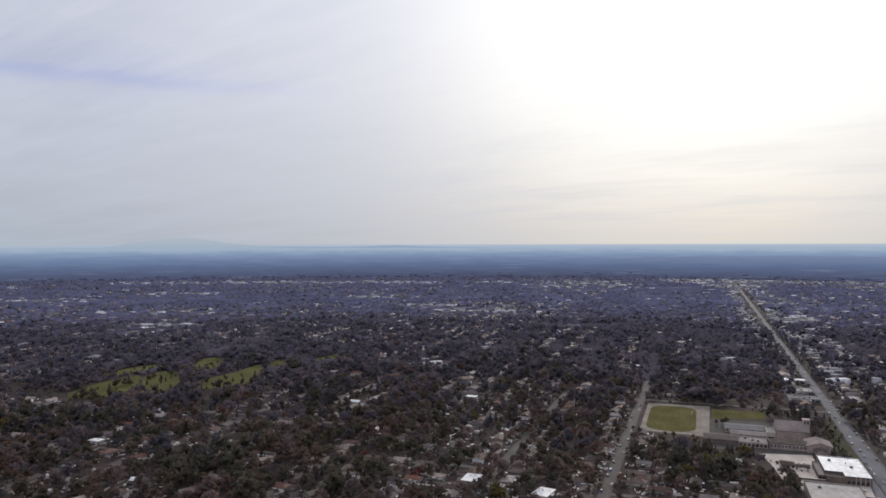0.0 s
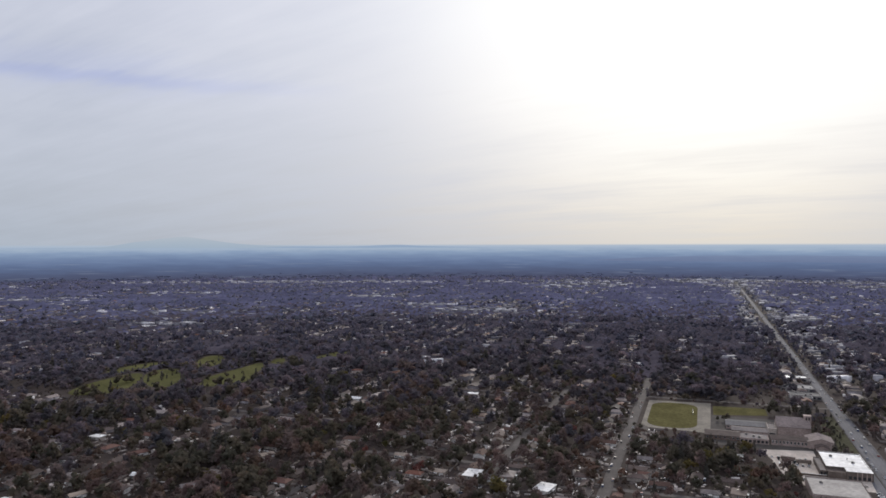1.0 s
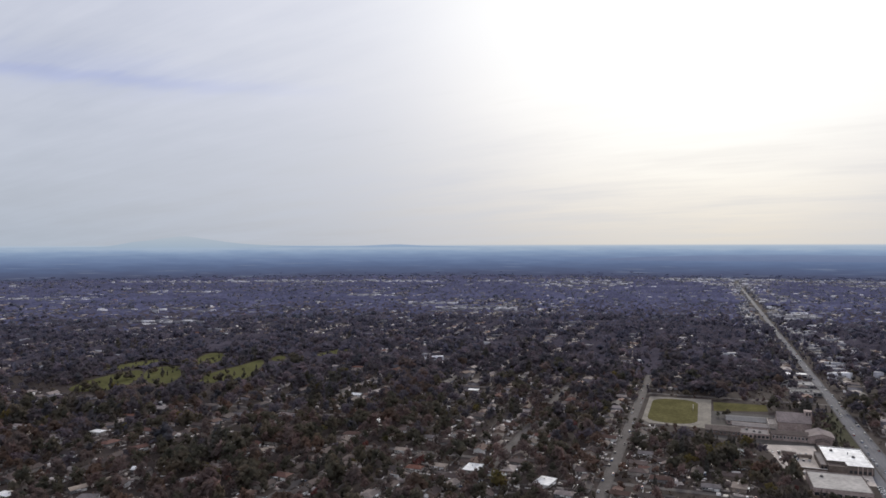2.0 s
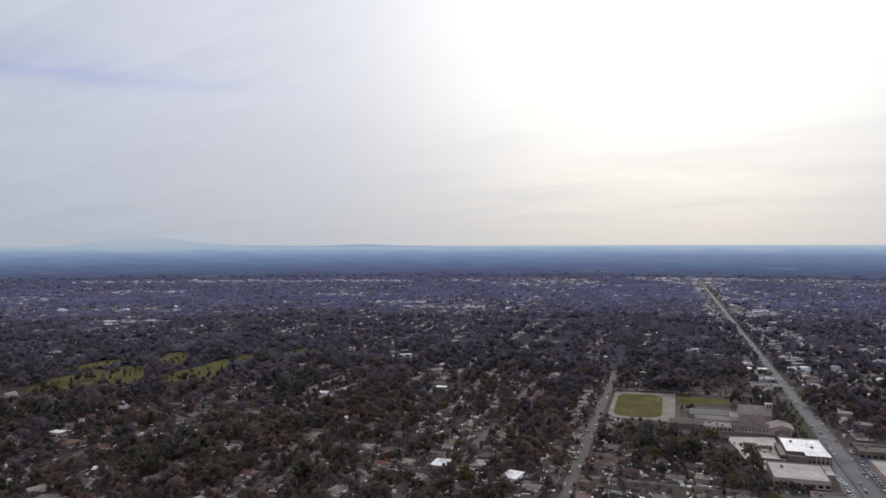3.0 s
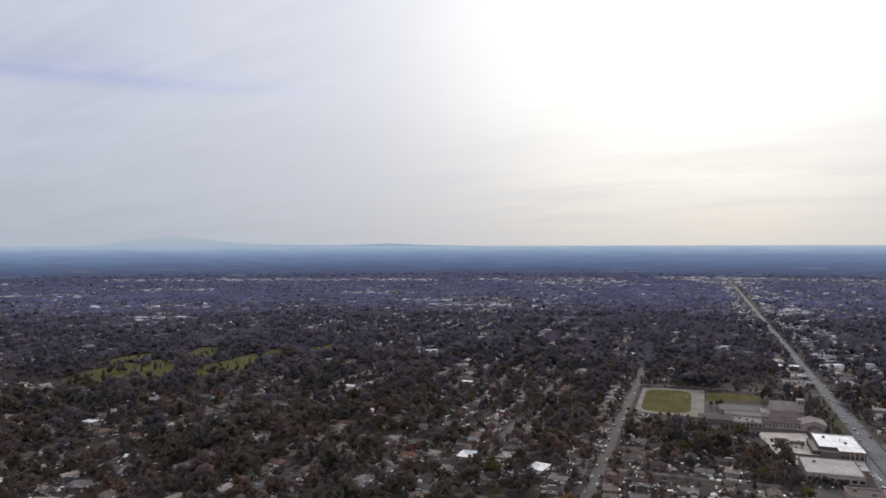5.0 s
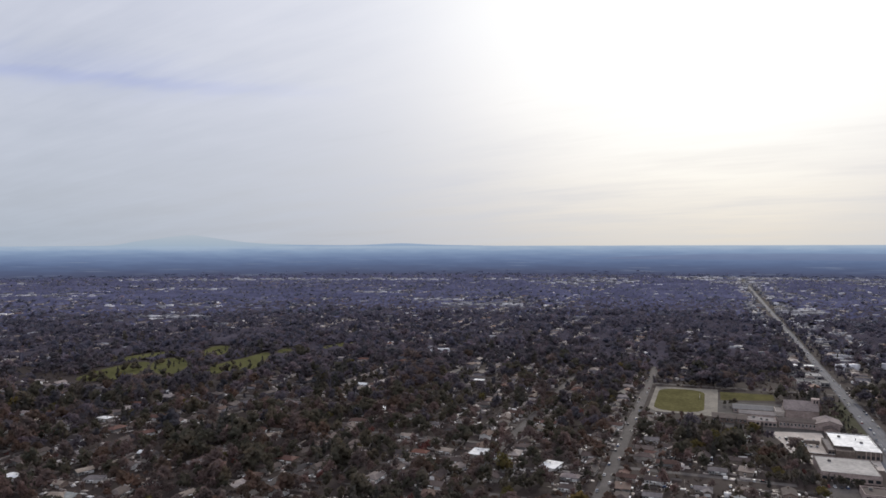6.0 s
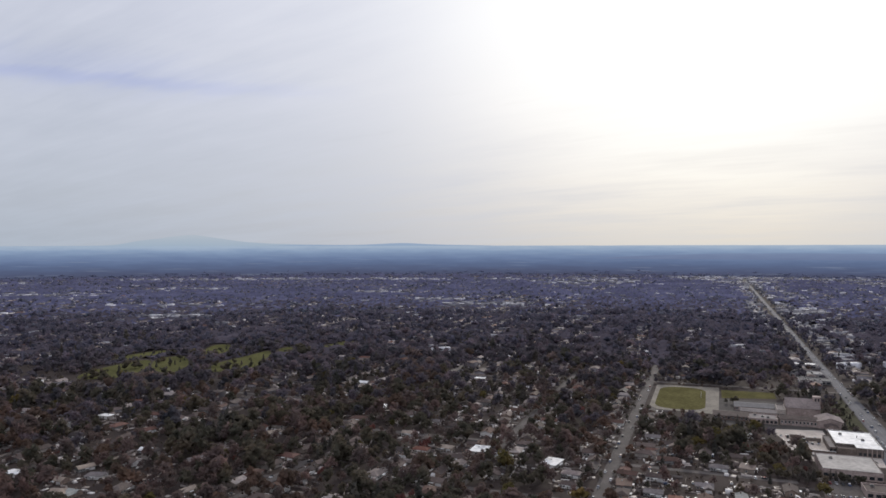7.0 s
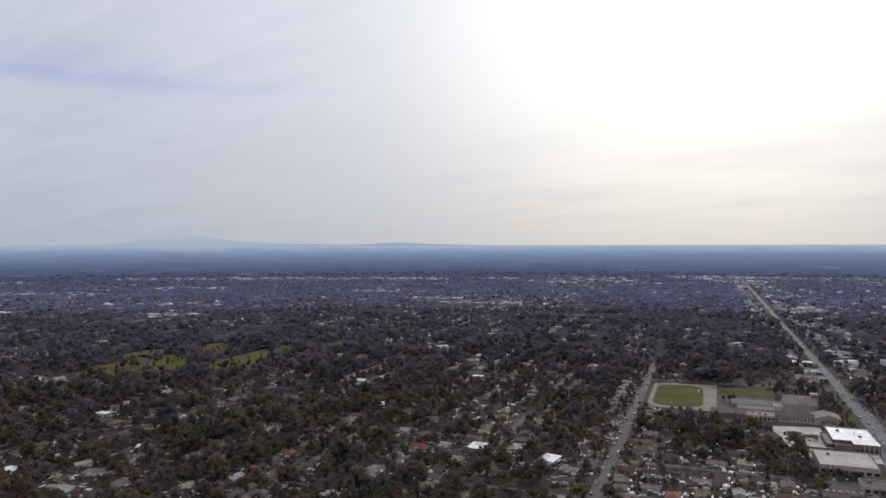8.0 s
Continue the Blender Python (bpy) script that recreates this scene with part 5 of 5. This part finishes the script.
def gabled_building(name, m, w, d, h, rise, wall, roof, label, bays=8, hip=0.0, category="building", group=""):
    b = empty(name, m, label, category, group)
    bm = bmesh.new()
    gable_wall(bm, -w, w, -d, d, h, rise, hip == 0)
    part("wall", bm, wall, b)
    part("roof", roof_mesh(-w, w, -d, d, h, rise, hip, 0.8, 0.25), roof, b)
    step = 2 * w / max(bays, 1)
    for k in range(bays):
        window(b, -w + step * (k + 0.5), -d, h * 0.38, step * 0.45, h * 0.38, "-y")
    return b


def rounded(u0, u1, v0, v1, r, steps=6):
    """The outline of a rectangle with round corners."""
    pts = []
    for cu, cv, a in ((u1 - r, v1 - r, 0), (u0 + r, v1 - r, 90), (u0 + r, v0 + r, 180), (u1 - r, v0 + r, 270)):
        pts += [(cu + r * math.cos(radians(a + 90 * k / steps)), cv + r * math.sin(radians(a + 90 * k / steps))) for k in range(steps + 1)]
    return pts


def make_centre():
    """The school, its field, the shops and the car parks beside the avenue."""
    tagged(polygon_slab("sports_ground", [(784, -62), (920, -62), (925, 10), (779, 8)], 0.0, 0.06, M["track"]),
           "pale bare earth running track round a school field", "sports field", kind="structure")
    tagged(polygon_slab("sports_field", rounded(789, 913, -57, -5, 21), 0.06, 0.12, M["turf"]),
           "oval of dull green turf inside the track", "sports field", kind="structure")
    tagged(polygon_slab("lawn", [(864, 12), (912, 12), (914, 70), (880, 70)], 0.0, 0.07, M["turf"]), "strip of green school lawn", "lawn", kind="structure")
    fence = empty("backstop", at(865, -10), "white boarded backstop at the end of the turf", "fence")
    for k in range(5):
        part("post", boxes((-0.1, 0.1, -12 + 6 * k - 0.1, -12 + 6 * k + 0.1, 0.1, 3.0)), M["metal"], fence)
        if k < 4:
            part("panel", boxes((-0.06, 0.06, -12 + 6 * k + 0.1, -6 + 6 * k - 0.1, 0.4, 2.9)), M["trim"], fence)
    tagged(polygon_slab("school_yard", [(738, 2), (862, 10), (862, 103.9), (781.9, 103.9), (751.9, 121.9), (738, 121.9)], 0.0, 0.05, M["yard"]), "dark paved yard round the school", "yard", kind="structure")
    tagged(polygon_slab("park_lawn", [(782, 104), (890, 104), (898, 138), (745, 137), (752, 122)], 0.0, 0.08, M["verge"]), "rough green verge with shrubs beside the avenue", "lawn", kind="structure")
    gabled_building("school_wing", at(818, 43, 0, 0), 19, 12, 4.0, 1.8, M["plaster"], M["slate_roof"], "long low school wing with a grey shallow roof", 9, 0, "school", "school buildings")
    gabled_building("school_wing", at(793, 46, 0, 0), 17, 8, 4.0, 1.5, M["plaster"], M["tan_roof"], "low school wing with a pale shallow roof", 9, 0, "school", "school buildings")
    gabled_building("school_wing", at(768, 19, 0, 0), 16, 11, 4.2, 2.2, M["brick"], M["tile_roof"], "low brick school wing with a brown roof", 8, 0, "school", "school buildings")
    flat_building("school_wing", at(764, 48, 0, 0), 13, 11, 5.0, M["plaster"], M["tan_roof"], "school wing with a tan flat roof and vents", "school", "school buildings", 7, 3)
    gabled_building("school_wing", at(762, 79, 0, 0), 16, 8, 6.0, 2.2, M["plaster"], M["tile_roof"], "school wing with a row of tall windows under a brown roof", 10, 0, "school", "school buildings")
    hall = gabled_building("school_hall", at(808, 87, 0, 0), 15, 16, 9.5, 7.0, M["plaster"], M["hall_roof"], "tall beige assembly hall with a plain roof and square tower", 0, 0, "school", "school buildings")
    part("tower", boxes((10.6, 17.4, -4, 3, 0, 19.0), (10.3, 17.7, -4.3, 3.3, 19.0, 19.5)), M["plaster"], hall)
    for k in range(2):
        part("window", boxes((12.0 + k * 2.6, 13.4 + k * 2.6, -4.08, -4, 15.2, 18.0)), M["glass"], hall)
    # this annex gets a pale wall colour in place of sunlight on it
    flat_building("school_annex", at(800, 67, 0, 0), 4, 13, 8.0, M["lot"], M["tan_roof"], "narrow pale annex with a sunlit wall", "school", "school buildings", 1, 0)
    gabled_building("school_gym", at(764, 106, 0, 90), 12, 11, 6.5, 3.4, M["plaster"], M["hall_roof"], "beige gymnasium with a plain gabled front", 0, 0, "school", "school buildings")
    gabled_building("portico", at(747.0, 106, 0, 90), 4, 5, 4.0, 1.8, M["plaster"], M["tile_roof"], "small gabled school entrance building", 3, 0, "school", "school buildings")
    # car park and shops
    tagged(polygon_slab("car_park", [(734, 52), (744, 98), (664, 98), (664, 88), (648, 66), (700, 60)], 0.0, 0.06, M["lot"]), "pale sun-bleached concrete car park", "car park", kind="structure")
    tagged(polygon_slab("forecourt", [(540, 122), (722, 134), (722, 136.8), (540, 136.5)], 0.0, 0.055, M["asphalt"]), "grey asphalt forecourt along the avenue", "car park", kind="structure")
    tagged(polygon_slab("service_yard", [(664, 70), (664, 136), (636, 136), (636, 70)], 0.0, 0.05, M["lot"]), "concrete service lane between two shops", "car park", kind="structure")
    tagged(polygon_slab("side_lot", [(545, 74), (545, 100), (595, 100), (595, 74)], 0.0, 0.05, M["walk"]), "grey concrete parking lot before a shop", "car park", kind="structure")
    wall = empty("boundary_wall", at(664.5, 82), "low brown wall along the car park", "wall")
    part("wall", boxes((-16, 16, -0.2, 0.2, 0, 1.8)), M["shop_wall"], wall)
    part("coping", boxes((-16.1, 16.1, -0.3, 0.3, 1.8, 1.95)), M["trim"], wall)
    market = flat_building("supermarket", at(697, 115.2, 0, 0), 16.5, 23, 7.0, M["shop_wall"], M["white_roof"], "large shop with a bright white flat roof and brown walls", "shop", "shops on the avenue", 0, 2, 0.5, edge=M["trim"])
    part("wing_wall", boxes((-3.0, 16.5, -34.0, -33.65, 0, 7.0), (-3.0, -2.65, -33.65, -23.0, 0, 7.0), (16.15, 16.5, -33.65, -23.0, 0, 7.0)), M["shop_wall"], market)
    part("wing_roof", boxes((-2.65, 16.15, -33.65, -22.6, 6.7, 7.04)), M["white_roof"], market)
    part("wing_coping", boxes((-3.08, 16.58, -34.08, -33.6, 7.0, 7.13), (-3.08, -2.6, -33.6, -23.1, 7.04, 7.13), (16.1, 16.58, -33.6, -23.1, 7.04, 7.13)), M["trim"], market)
    for k in range(5):
        part("window", boxes((-1.4 + 3.4 * k, 0.8 + 3.4 * k, -34.06, -34.0, 0.8, 3.2)), M["glass"], market)
    for k in range(4):
        part("pilaster", boxes((4.6 + 3.4 * k, 5.2 + 3.4 * k, -34.3, -34.0, 0, 6.9)), M["plaster"], market, "pale beige wall pier")
    part("vent_pipe", boxes((3.0, 3.5, 2.0, 2.5, 6.5, 8.3), (2.8, 3.7, 1.8, 2.7, 8.3, 8.5)), M["duct"], market)
    flat_building("loading_dock", at(688, 95.8, 0, 0), 2.6, 20, 4.5, M["shop_wall"], M["tan_roof"], "low loading bay against the white-roofed shop", "shop", "shops on the avenue", 2, 0, 0.4)
    flat_building("storage_block", at(668.6, 105.4, 0, 0), 6.6, 5.2, 5.4, M["shop_wall"], M["tile_roof"], "low dark brown block in the corner of a shop", "shop", "shops on the avenue", 0, 0, 0.4)
    flat_building("shop", at(618, 98.4, 0, 0), 20, 22, 6.5, M["plaster"], M["sand_roof"], "long shop with a tan-grey flat roof", "shop", "shops on the avenue", 8, 1, 0.5, edge=M["walk"])
    flat_building("shop", at(565, 112, 0, 0), 12, 10, 5.0, M["plaster"], M["tile_roof"], "small beige shop with a dark brown roof", "shop", "shops on the avenue", 5, 2)
    tagged(polygon_slab("forecourt", [(590, 154.8), (725, 155.6), (725, 205), (590, 205)], 0.0, 0.05, M["asphalt"]), "grey asphalt forecourt across the avenue", "car park", kind="structure")
    flat_building("shop", at(704, 176, 0, 0), 17, 11, 6.5, M["shop_wall"], M["tile_roof"], "long dark brown shop across the avenue", "shop", "shops on the avenue", 7, 2)
    flat_building("shop", at(646, 181, 0, 0), 20, 24, 6.0, M["plaster"], M["sand_roof"], "pale flat-roofed shop across the avenue", "shop", "shops on the avenue", 6, 2)
    flat_building("shop", at(1000, 122, 0, 0), 18, 12, 5.0, M["shop"], M["shop_roof"], "pale roadside shop with a flat roof", "shop", "shops on the avenue", 6, 2)
    flat_building("shop", at(1050, 118, 0, 0), 20, 14, 5.0, M["shop"], M["shop_roof"], "grey-roofed roadside shop with a flat roof", "shop", "shops on the avenue", 6, 2)
    flat_building("shop", at(1120, 115, 0, 0), 24, 9, 6.0, M["shop"], M["white_roof"], "long white roadside shop", "shop", "shops on the avenue", 6, 2)
    flat_building("shop", at(800, 192, 0, 0), 14, 18, 5.0, M["shop_wall"], M["tan_roof"], "roadside shop across the avenue", "shop", "shops on the avenue", 6, 2)
    for k in range(15):
        u = 980 + k * 84 + rng.uniform(-10, 10)
        side = 1 if k % 3 == 2 else -1
        flat_building("shop", at(u, ave(u) + side * 31, 0, 0), rng.uniform(9, 14), rng.uniform(12, 24), rng.uniform(4.5, 6.5), M["shop"], M["shop_roof"],
                      "flat-roofed roadside shop on the avenue", "shop", "shops on the avenue", 4, 1, seed=k)


def make_golf():
    for poly in GOLF:
        tagged(polygon_slab("fairway", smooth_outline(poly, 2), 0.0, 0.06, M["fairway"]), "bright green golf fairway between tree belts", "lawn", kind="structure")


def make_sites():
    """Distant shopping strips and offices: a few kinds, copied."""
    kinds = [(15, 10, 6.5), (11, 9, 6.0), (20, 12, 7.0), (7, 6, 5.5), (12, 8, 9.0)]
    made = {}
    for cx, cy, hw, hd, count in SITES:
        tagged(mesh_object("car_park", [(cx - hw - 8, cy - hd - 16, 0.04), (cx + hw + 8, cy - hd - 16, 0.04), (cx + hw + 8, cy + hd + 6, 0.04), (cx - hw - 8, cy + hd + 6, 0.04)], [(0, 1, 2, 3)], [M["yard"]]),
               "grey paved ground round distant shops", "car park", kind="structure")
        for k in range(count):
            x = cx - hw + (k + 0.5) * 2 * hw / count + rng.uniform(-6, 6)
            y = cy + rng.uniform(-hd, hd)
            w, d, h = kinds[int(rng.choice(5, p=(0.12, 0.24, 0.05, 0.49, 0.10) if cy > 3000 else (0.05, 0.15, 0.0, 0.8, 0.0)))]
            m = pose(x, y, 0, 0, 0, rng.choice((12.0, -20.0, -20.0, 40.0)))
            if w in made:
                copy_thing(made[w], m)
            else:
                made[w] = flat_building("commercial_building", m, w, d, h, M["far_shop"], M["far_shop"], "pale flat-roofed commercial building in a distant strip", "building", "distant commercial strip", 1, 0, seed=k, edge=False)


def distant_blocks():
    """Countless small buildings, sheds and lorries of the far commercial strips: boxes in one mesh."""
    unit = np.array([(-1, -1, 0), (1, -1, 0), (1, 1, 0), (-1, 1, 0), (-1, -1, 1), (1, -1, 1), (1, 1, 1), (-1, 1, 1)], dtype=float)
    quads = np.array([(4, 5, 6, 7), (0, 1, 5, 4), (1, 2, 6, 5), (2, 3, 7, 6), (3, 0, 4, 7)])
    spots = []
    for cx, cy, hw, hd, count in SITES:
        for _ in range(count * (3 if cx < -600 else 9 if cx > 1000 else 5)):
            spots.append((cx + rng.normal(0, hw * 0.8), cy + rng.normal(0, hd + 30) - (abs(rng.normal(0, 170)) if cy > 3500 else 0)))
    for _ in range(420):                        # along the avenue, and loose over the outer suburb
        u = rng.uniform(1100, 3700)
        spots.append(xy(u, ave(u) + float(rng.choice((-1, 1))) * (22 + rng.gamma(1.5, 26))))
    for _ in range(1500):
        y = math.sqrt(rng.uniform(1050.0 ** 2, 3900.0 ** 2))
        spots.append((rng.uniform(-0.7, 0.7) * y, y))
    for _ in range(900):                        # denser towards the shopping streets
        y = math.sqrt(rng.uniform(1300.0 ** 2, 4100.0 ** 2))
        spots.append((rng.uniform(0.15, 0.7) * y, y))
    verts, faces = [], []
    for x, y in spots:
        u, v = uv(x, y)
        if not in_view(x, y, 900, 4140) or abs(v - ave(u)) < 13 or (abs(v + 72) < 14 and u < 1500) or (680 < u < 1180 and -890 < v < -580):
            continue
        w, d, h = rng.gamma(3.0, 2.2) + 2, rng.uniform(2.5, 6), rng.uniform(4.5, 8.5)
        t = radians(float(rng.choice((-20, 70, -5, 15))))
        p = unit * (w, d, h)
        faces.append(quads + 8 * len(verts))
        verts.append(np.stack((p[:, 0] * math.cos(t) - p[:, 1] * math.sin(t) + x, p[:, 0] * math.sin(t) + p[:, 1] * math.cos(t) + y, p[:, 2]), 1))
    ob = big_mesh("distant_blocks", np.concatenate(verts), np.concatenate(faces), M["block"])
    tagged(ob, "small pale buildings of distant commercial strips among trees", "buildings", kind="stuff")


def edge_woods():
    """Clumps of far woodland that thin out from the outer suburb up the foot of the plain: one mesh."""
    unit = np.array([(1, 0, 0.4), (0, 1, 0.45), (-1, 0, 0.4), (0, -1, 0.45), (0.1, -0.1, 1), (0, 0, -0.2)])
    tris = np.array([(0, 1, 4), (1, 2, 4), (2, 3, 4), (3, 0, 4), (1, 0, 5), (2, 1, 5), (3, 2, 5), (0, 3, 5)])
    verts, faces = [], []
    for _ in range(5200):
        r = 4050 + abs(rng.normal(0, 75))
        a = radians(rng.uniform(-38, 38))
        foot = float(np.interp(r, (4150, 4300, 4600), (0.0, 25.0, 95.0)))
        p = unit * (rng.uniform(6, 22), rng.uniform(5, 12), rng.uniform(3, 8)) * rng.uniform(0.85, 1.15, (6, 1))
        p = np.stack((p[:, 0] * math.cos(a) + p[:, 1] * math.sin(a), p[:, 1] * math.cos(a) - p[:, 0] * math.sin(a), p[:, 2]), 1)
        faces.append(tris + 6 * len(verts))
        verts.append(p + (r * math.sin(a), r * math.cos(a), foot - 0.5))
    # haze is put into this colour so that the edge blends into the plain
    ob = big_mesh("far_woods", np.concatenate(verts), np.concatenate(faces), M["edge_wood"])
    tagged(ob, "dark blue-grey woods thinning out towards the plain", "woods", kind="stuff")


# ---- cars ----
def build_car(m):
    car = empty("car", m, "parked or waiting passenger car", "car", "cars on streets and car parks")
    bm = boxes((-0.88, 0.88, -2.2, 2.2, 0.32, 0.85))
    for f in [e for e in bm.verts if e.co.z > 0.8]:
        f.co.y *= 0.96
        f.co.x *= 0.95
    part("body", bm, M["car"], car)
    bm = boxes((-0.8, 0.8, -1.5, 1.1, 0.85, 1.38))
    for f in [e for e in bm.verts if e.co.z > 1.2]:
        f.co.y *= 0.72
        f.co.x *= 0.82
    part("cabin", bm, M["glass"], car)
    part("roof", boxes((-0.66, 0.66, -1.06, 0.8, 1.38, 1.45)), M["car"], car)
    for x in (-0.82, 0.82):
        for y in (-1.4, 1.4):
            wheel = bmesh.new()
            bmesh.ops.create_cone(wheel, cap_ends=True, segments=10, radius1=0.33, radius2=0.33, depth=0.22, matrix=Matrix.Translation((x, y, 0.33)) @ Matrix.Rotation(radians(90), 4, "Y"))
            part("wheel", wheel, M["tyre"], car)
    return car


def build_lorry(m):
    lorry = empty("lorry", m, "dark articulated lorry parked on pale concrete", "lorry")
    part("trailer", boxes((-1.25, 1.25, -6.5, 5.5, 1.1, 3.8)), M["shop_wall"], lorry)
    part("cab", boxes((-1.2, 1.2, 6.0, 8.2, 0.6, 3.0)), M["glass"], lorry)
    for x in (-1.05, 1.05):
        for y in (-5.5, -4.3, 4.0, 7.2):
            wheel = bmesh.new()
            bmesh.ops.create_cone(wheel, cap_ends=True, segments=10, radius1=0.5, radius2=0.5, depth=0.3, matrix=Matrix.Translation((x, y, 0.5)) @ Matrix.Rotation(radians(90), 4, "Y"))
            part("wheel", wheel, M["tyre"], lorry)
    return lorry


def make_cars():
    first = build_car(at(600, ave(600) - 3.5, 0.05))
    spots = []
    for k in range(36):                         # on the avenue, by lane
        lane = (-5.7, -3.0, 3.0, 5.7)[int(rng.integers(4))]
        spots.append((520 + k * 14 + rng.uniform(-5, 5), ave(520 + k * 14) + lane, 0.05, 0 if lane > 0 else 180))
    for k in range(20):
        u = 1030 + k * 36 + rng.uniform(-12, 12)
        lane = (-2.9, -1.2, 1.2, 2.9)[int(rng.integers(4))]
        spots.append((u, ave(u) + lane, 0.05, 0 if lane > 0 else 180))
    for k in range(16):                         # in front of the shops
        spots.append((548 + k * 5.6, 130 + rng.uniform(-1, 1), 0.055, 78))
    for k in range(10):
        spots.append((650 + rng.uniform(-3, 3), 74 + k * 5.5, 0.05, 5 + 180 * (k % 2)))
    for k in range(14):
        spots.append((690 + (k % 2) * 20 + rng.uniform(-1, 1), 60 + (k // 2) * 4.6, 0.06, 0))
    for k in range(18):                         # across the avenue
        spots.append((600 + k * 6.5 + rng.uniform(-1, 1), 157.8, 0.05, 90))
    for k in range(11):                         # in the lot before the long shop
        spots.append((551 + (k % 2) * 30 + rng.uniform(-1, 1), 77 + (k // 2) * 4.2, 0.05, 4))
    for v, lo in ((-72.0, 470), (-170.0, 420), (-305.0, 350)):
        for k in range(9):                     # along the kerbs
            side = -1 if rng.random() < 0.5 else 1
            spots.append((lo + k * 21 + rng.uniform(-4, 4), v + side * 3.1, 0.045, 0 if side > 0 else 180))
    for k in range(15):                         # lined up on both sides of the long street
        side = -1 if rng.random() < 0.5 else 1
        spots.append((560 + k * 32 + rng.uniform(-14, 14), -72.0 + side * 2.7, 0.045, 0 if side > 0 else 180))
    for i in range(0, 110):                     # in driveways
        u, v, turn = LOTS[i]
        if rng.random() < 0.35:
            street = min(STREETS, key=lambda s: abs(s - v))
            spots.append((u + rng.uniform(3, 6), v + (street - v) * 0.55, 0.0, 90))
    for k in range(34):                         # in the yards between the two streets
        spots.append((470 + rng.uniform(0, 180), rng.uniform(-58, 40), 0.0, float(rng.choice((0, 90, 180, 270)))))
    for u, v, z, turn in spots:
        copy_thing(first, at(u, v, z, turn + float(rng.normal(0, 2))))
    build_lorry(at(703, 72, 0.06, 80))
    second = build_lorry(at(697, 84, 0.06, 95))
    second["label"] = "second dark lorry parked beside the first"


make_centre()
make_golf()
make_sites()
distant_blocks()
edge_woods()
make_cars()
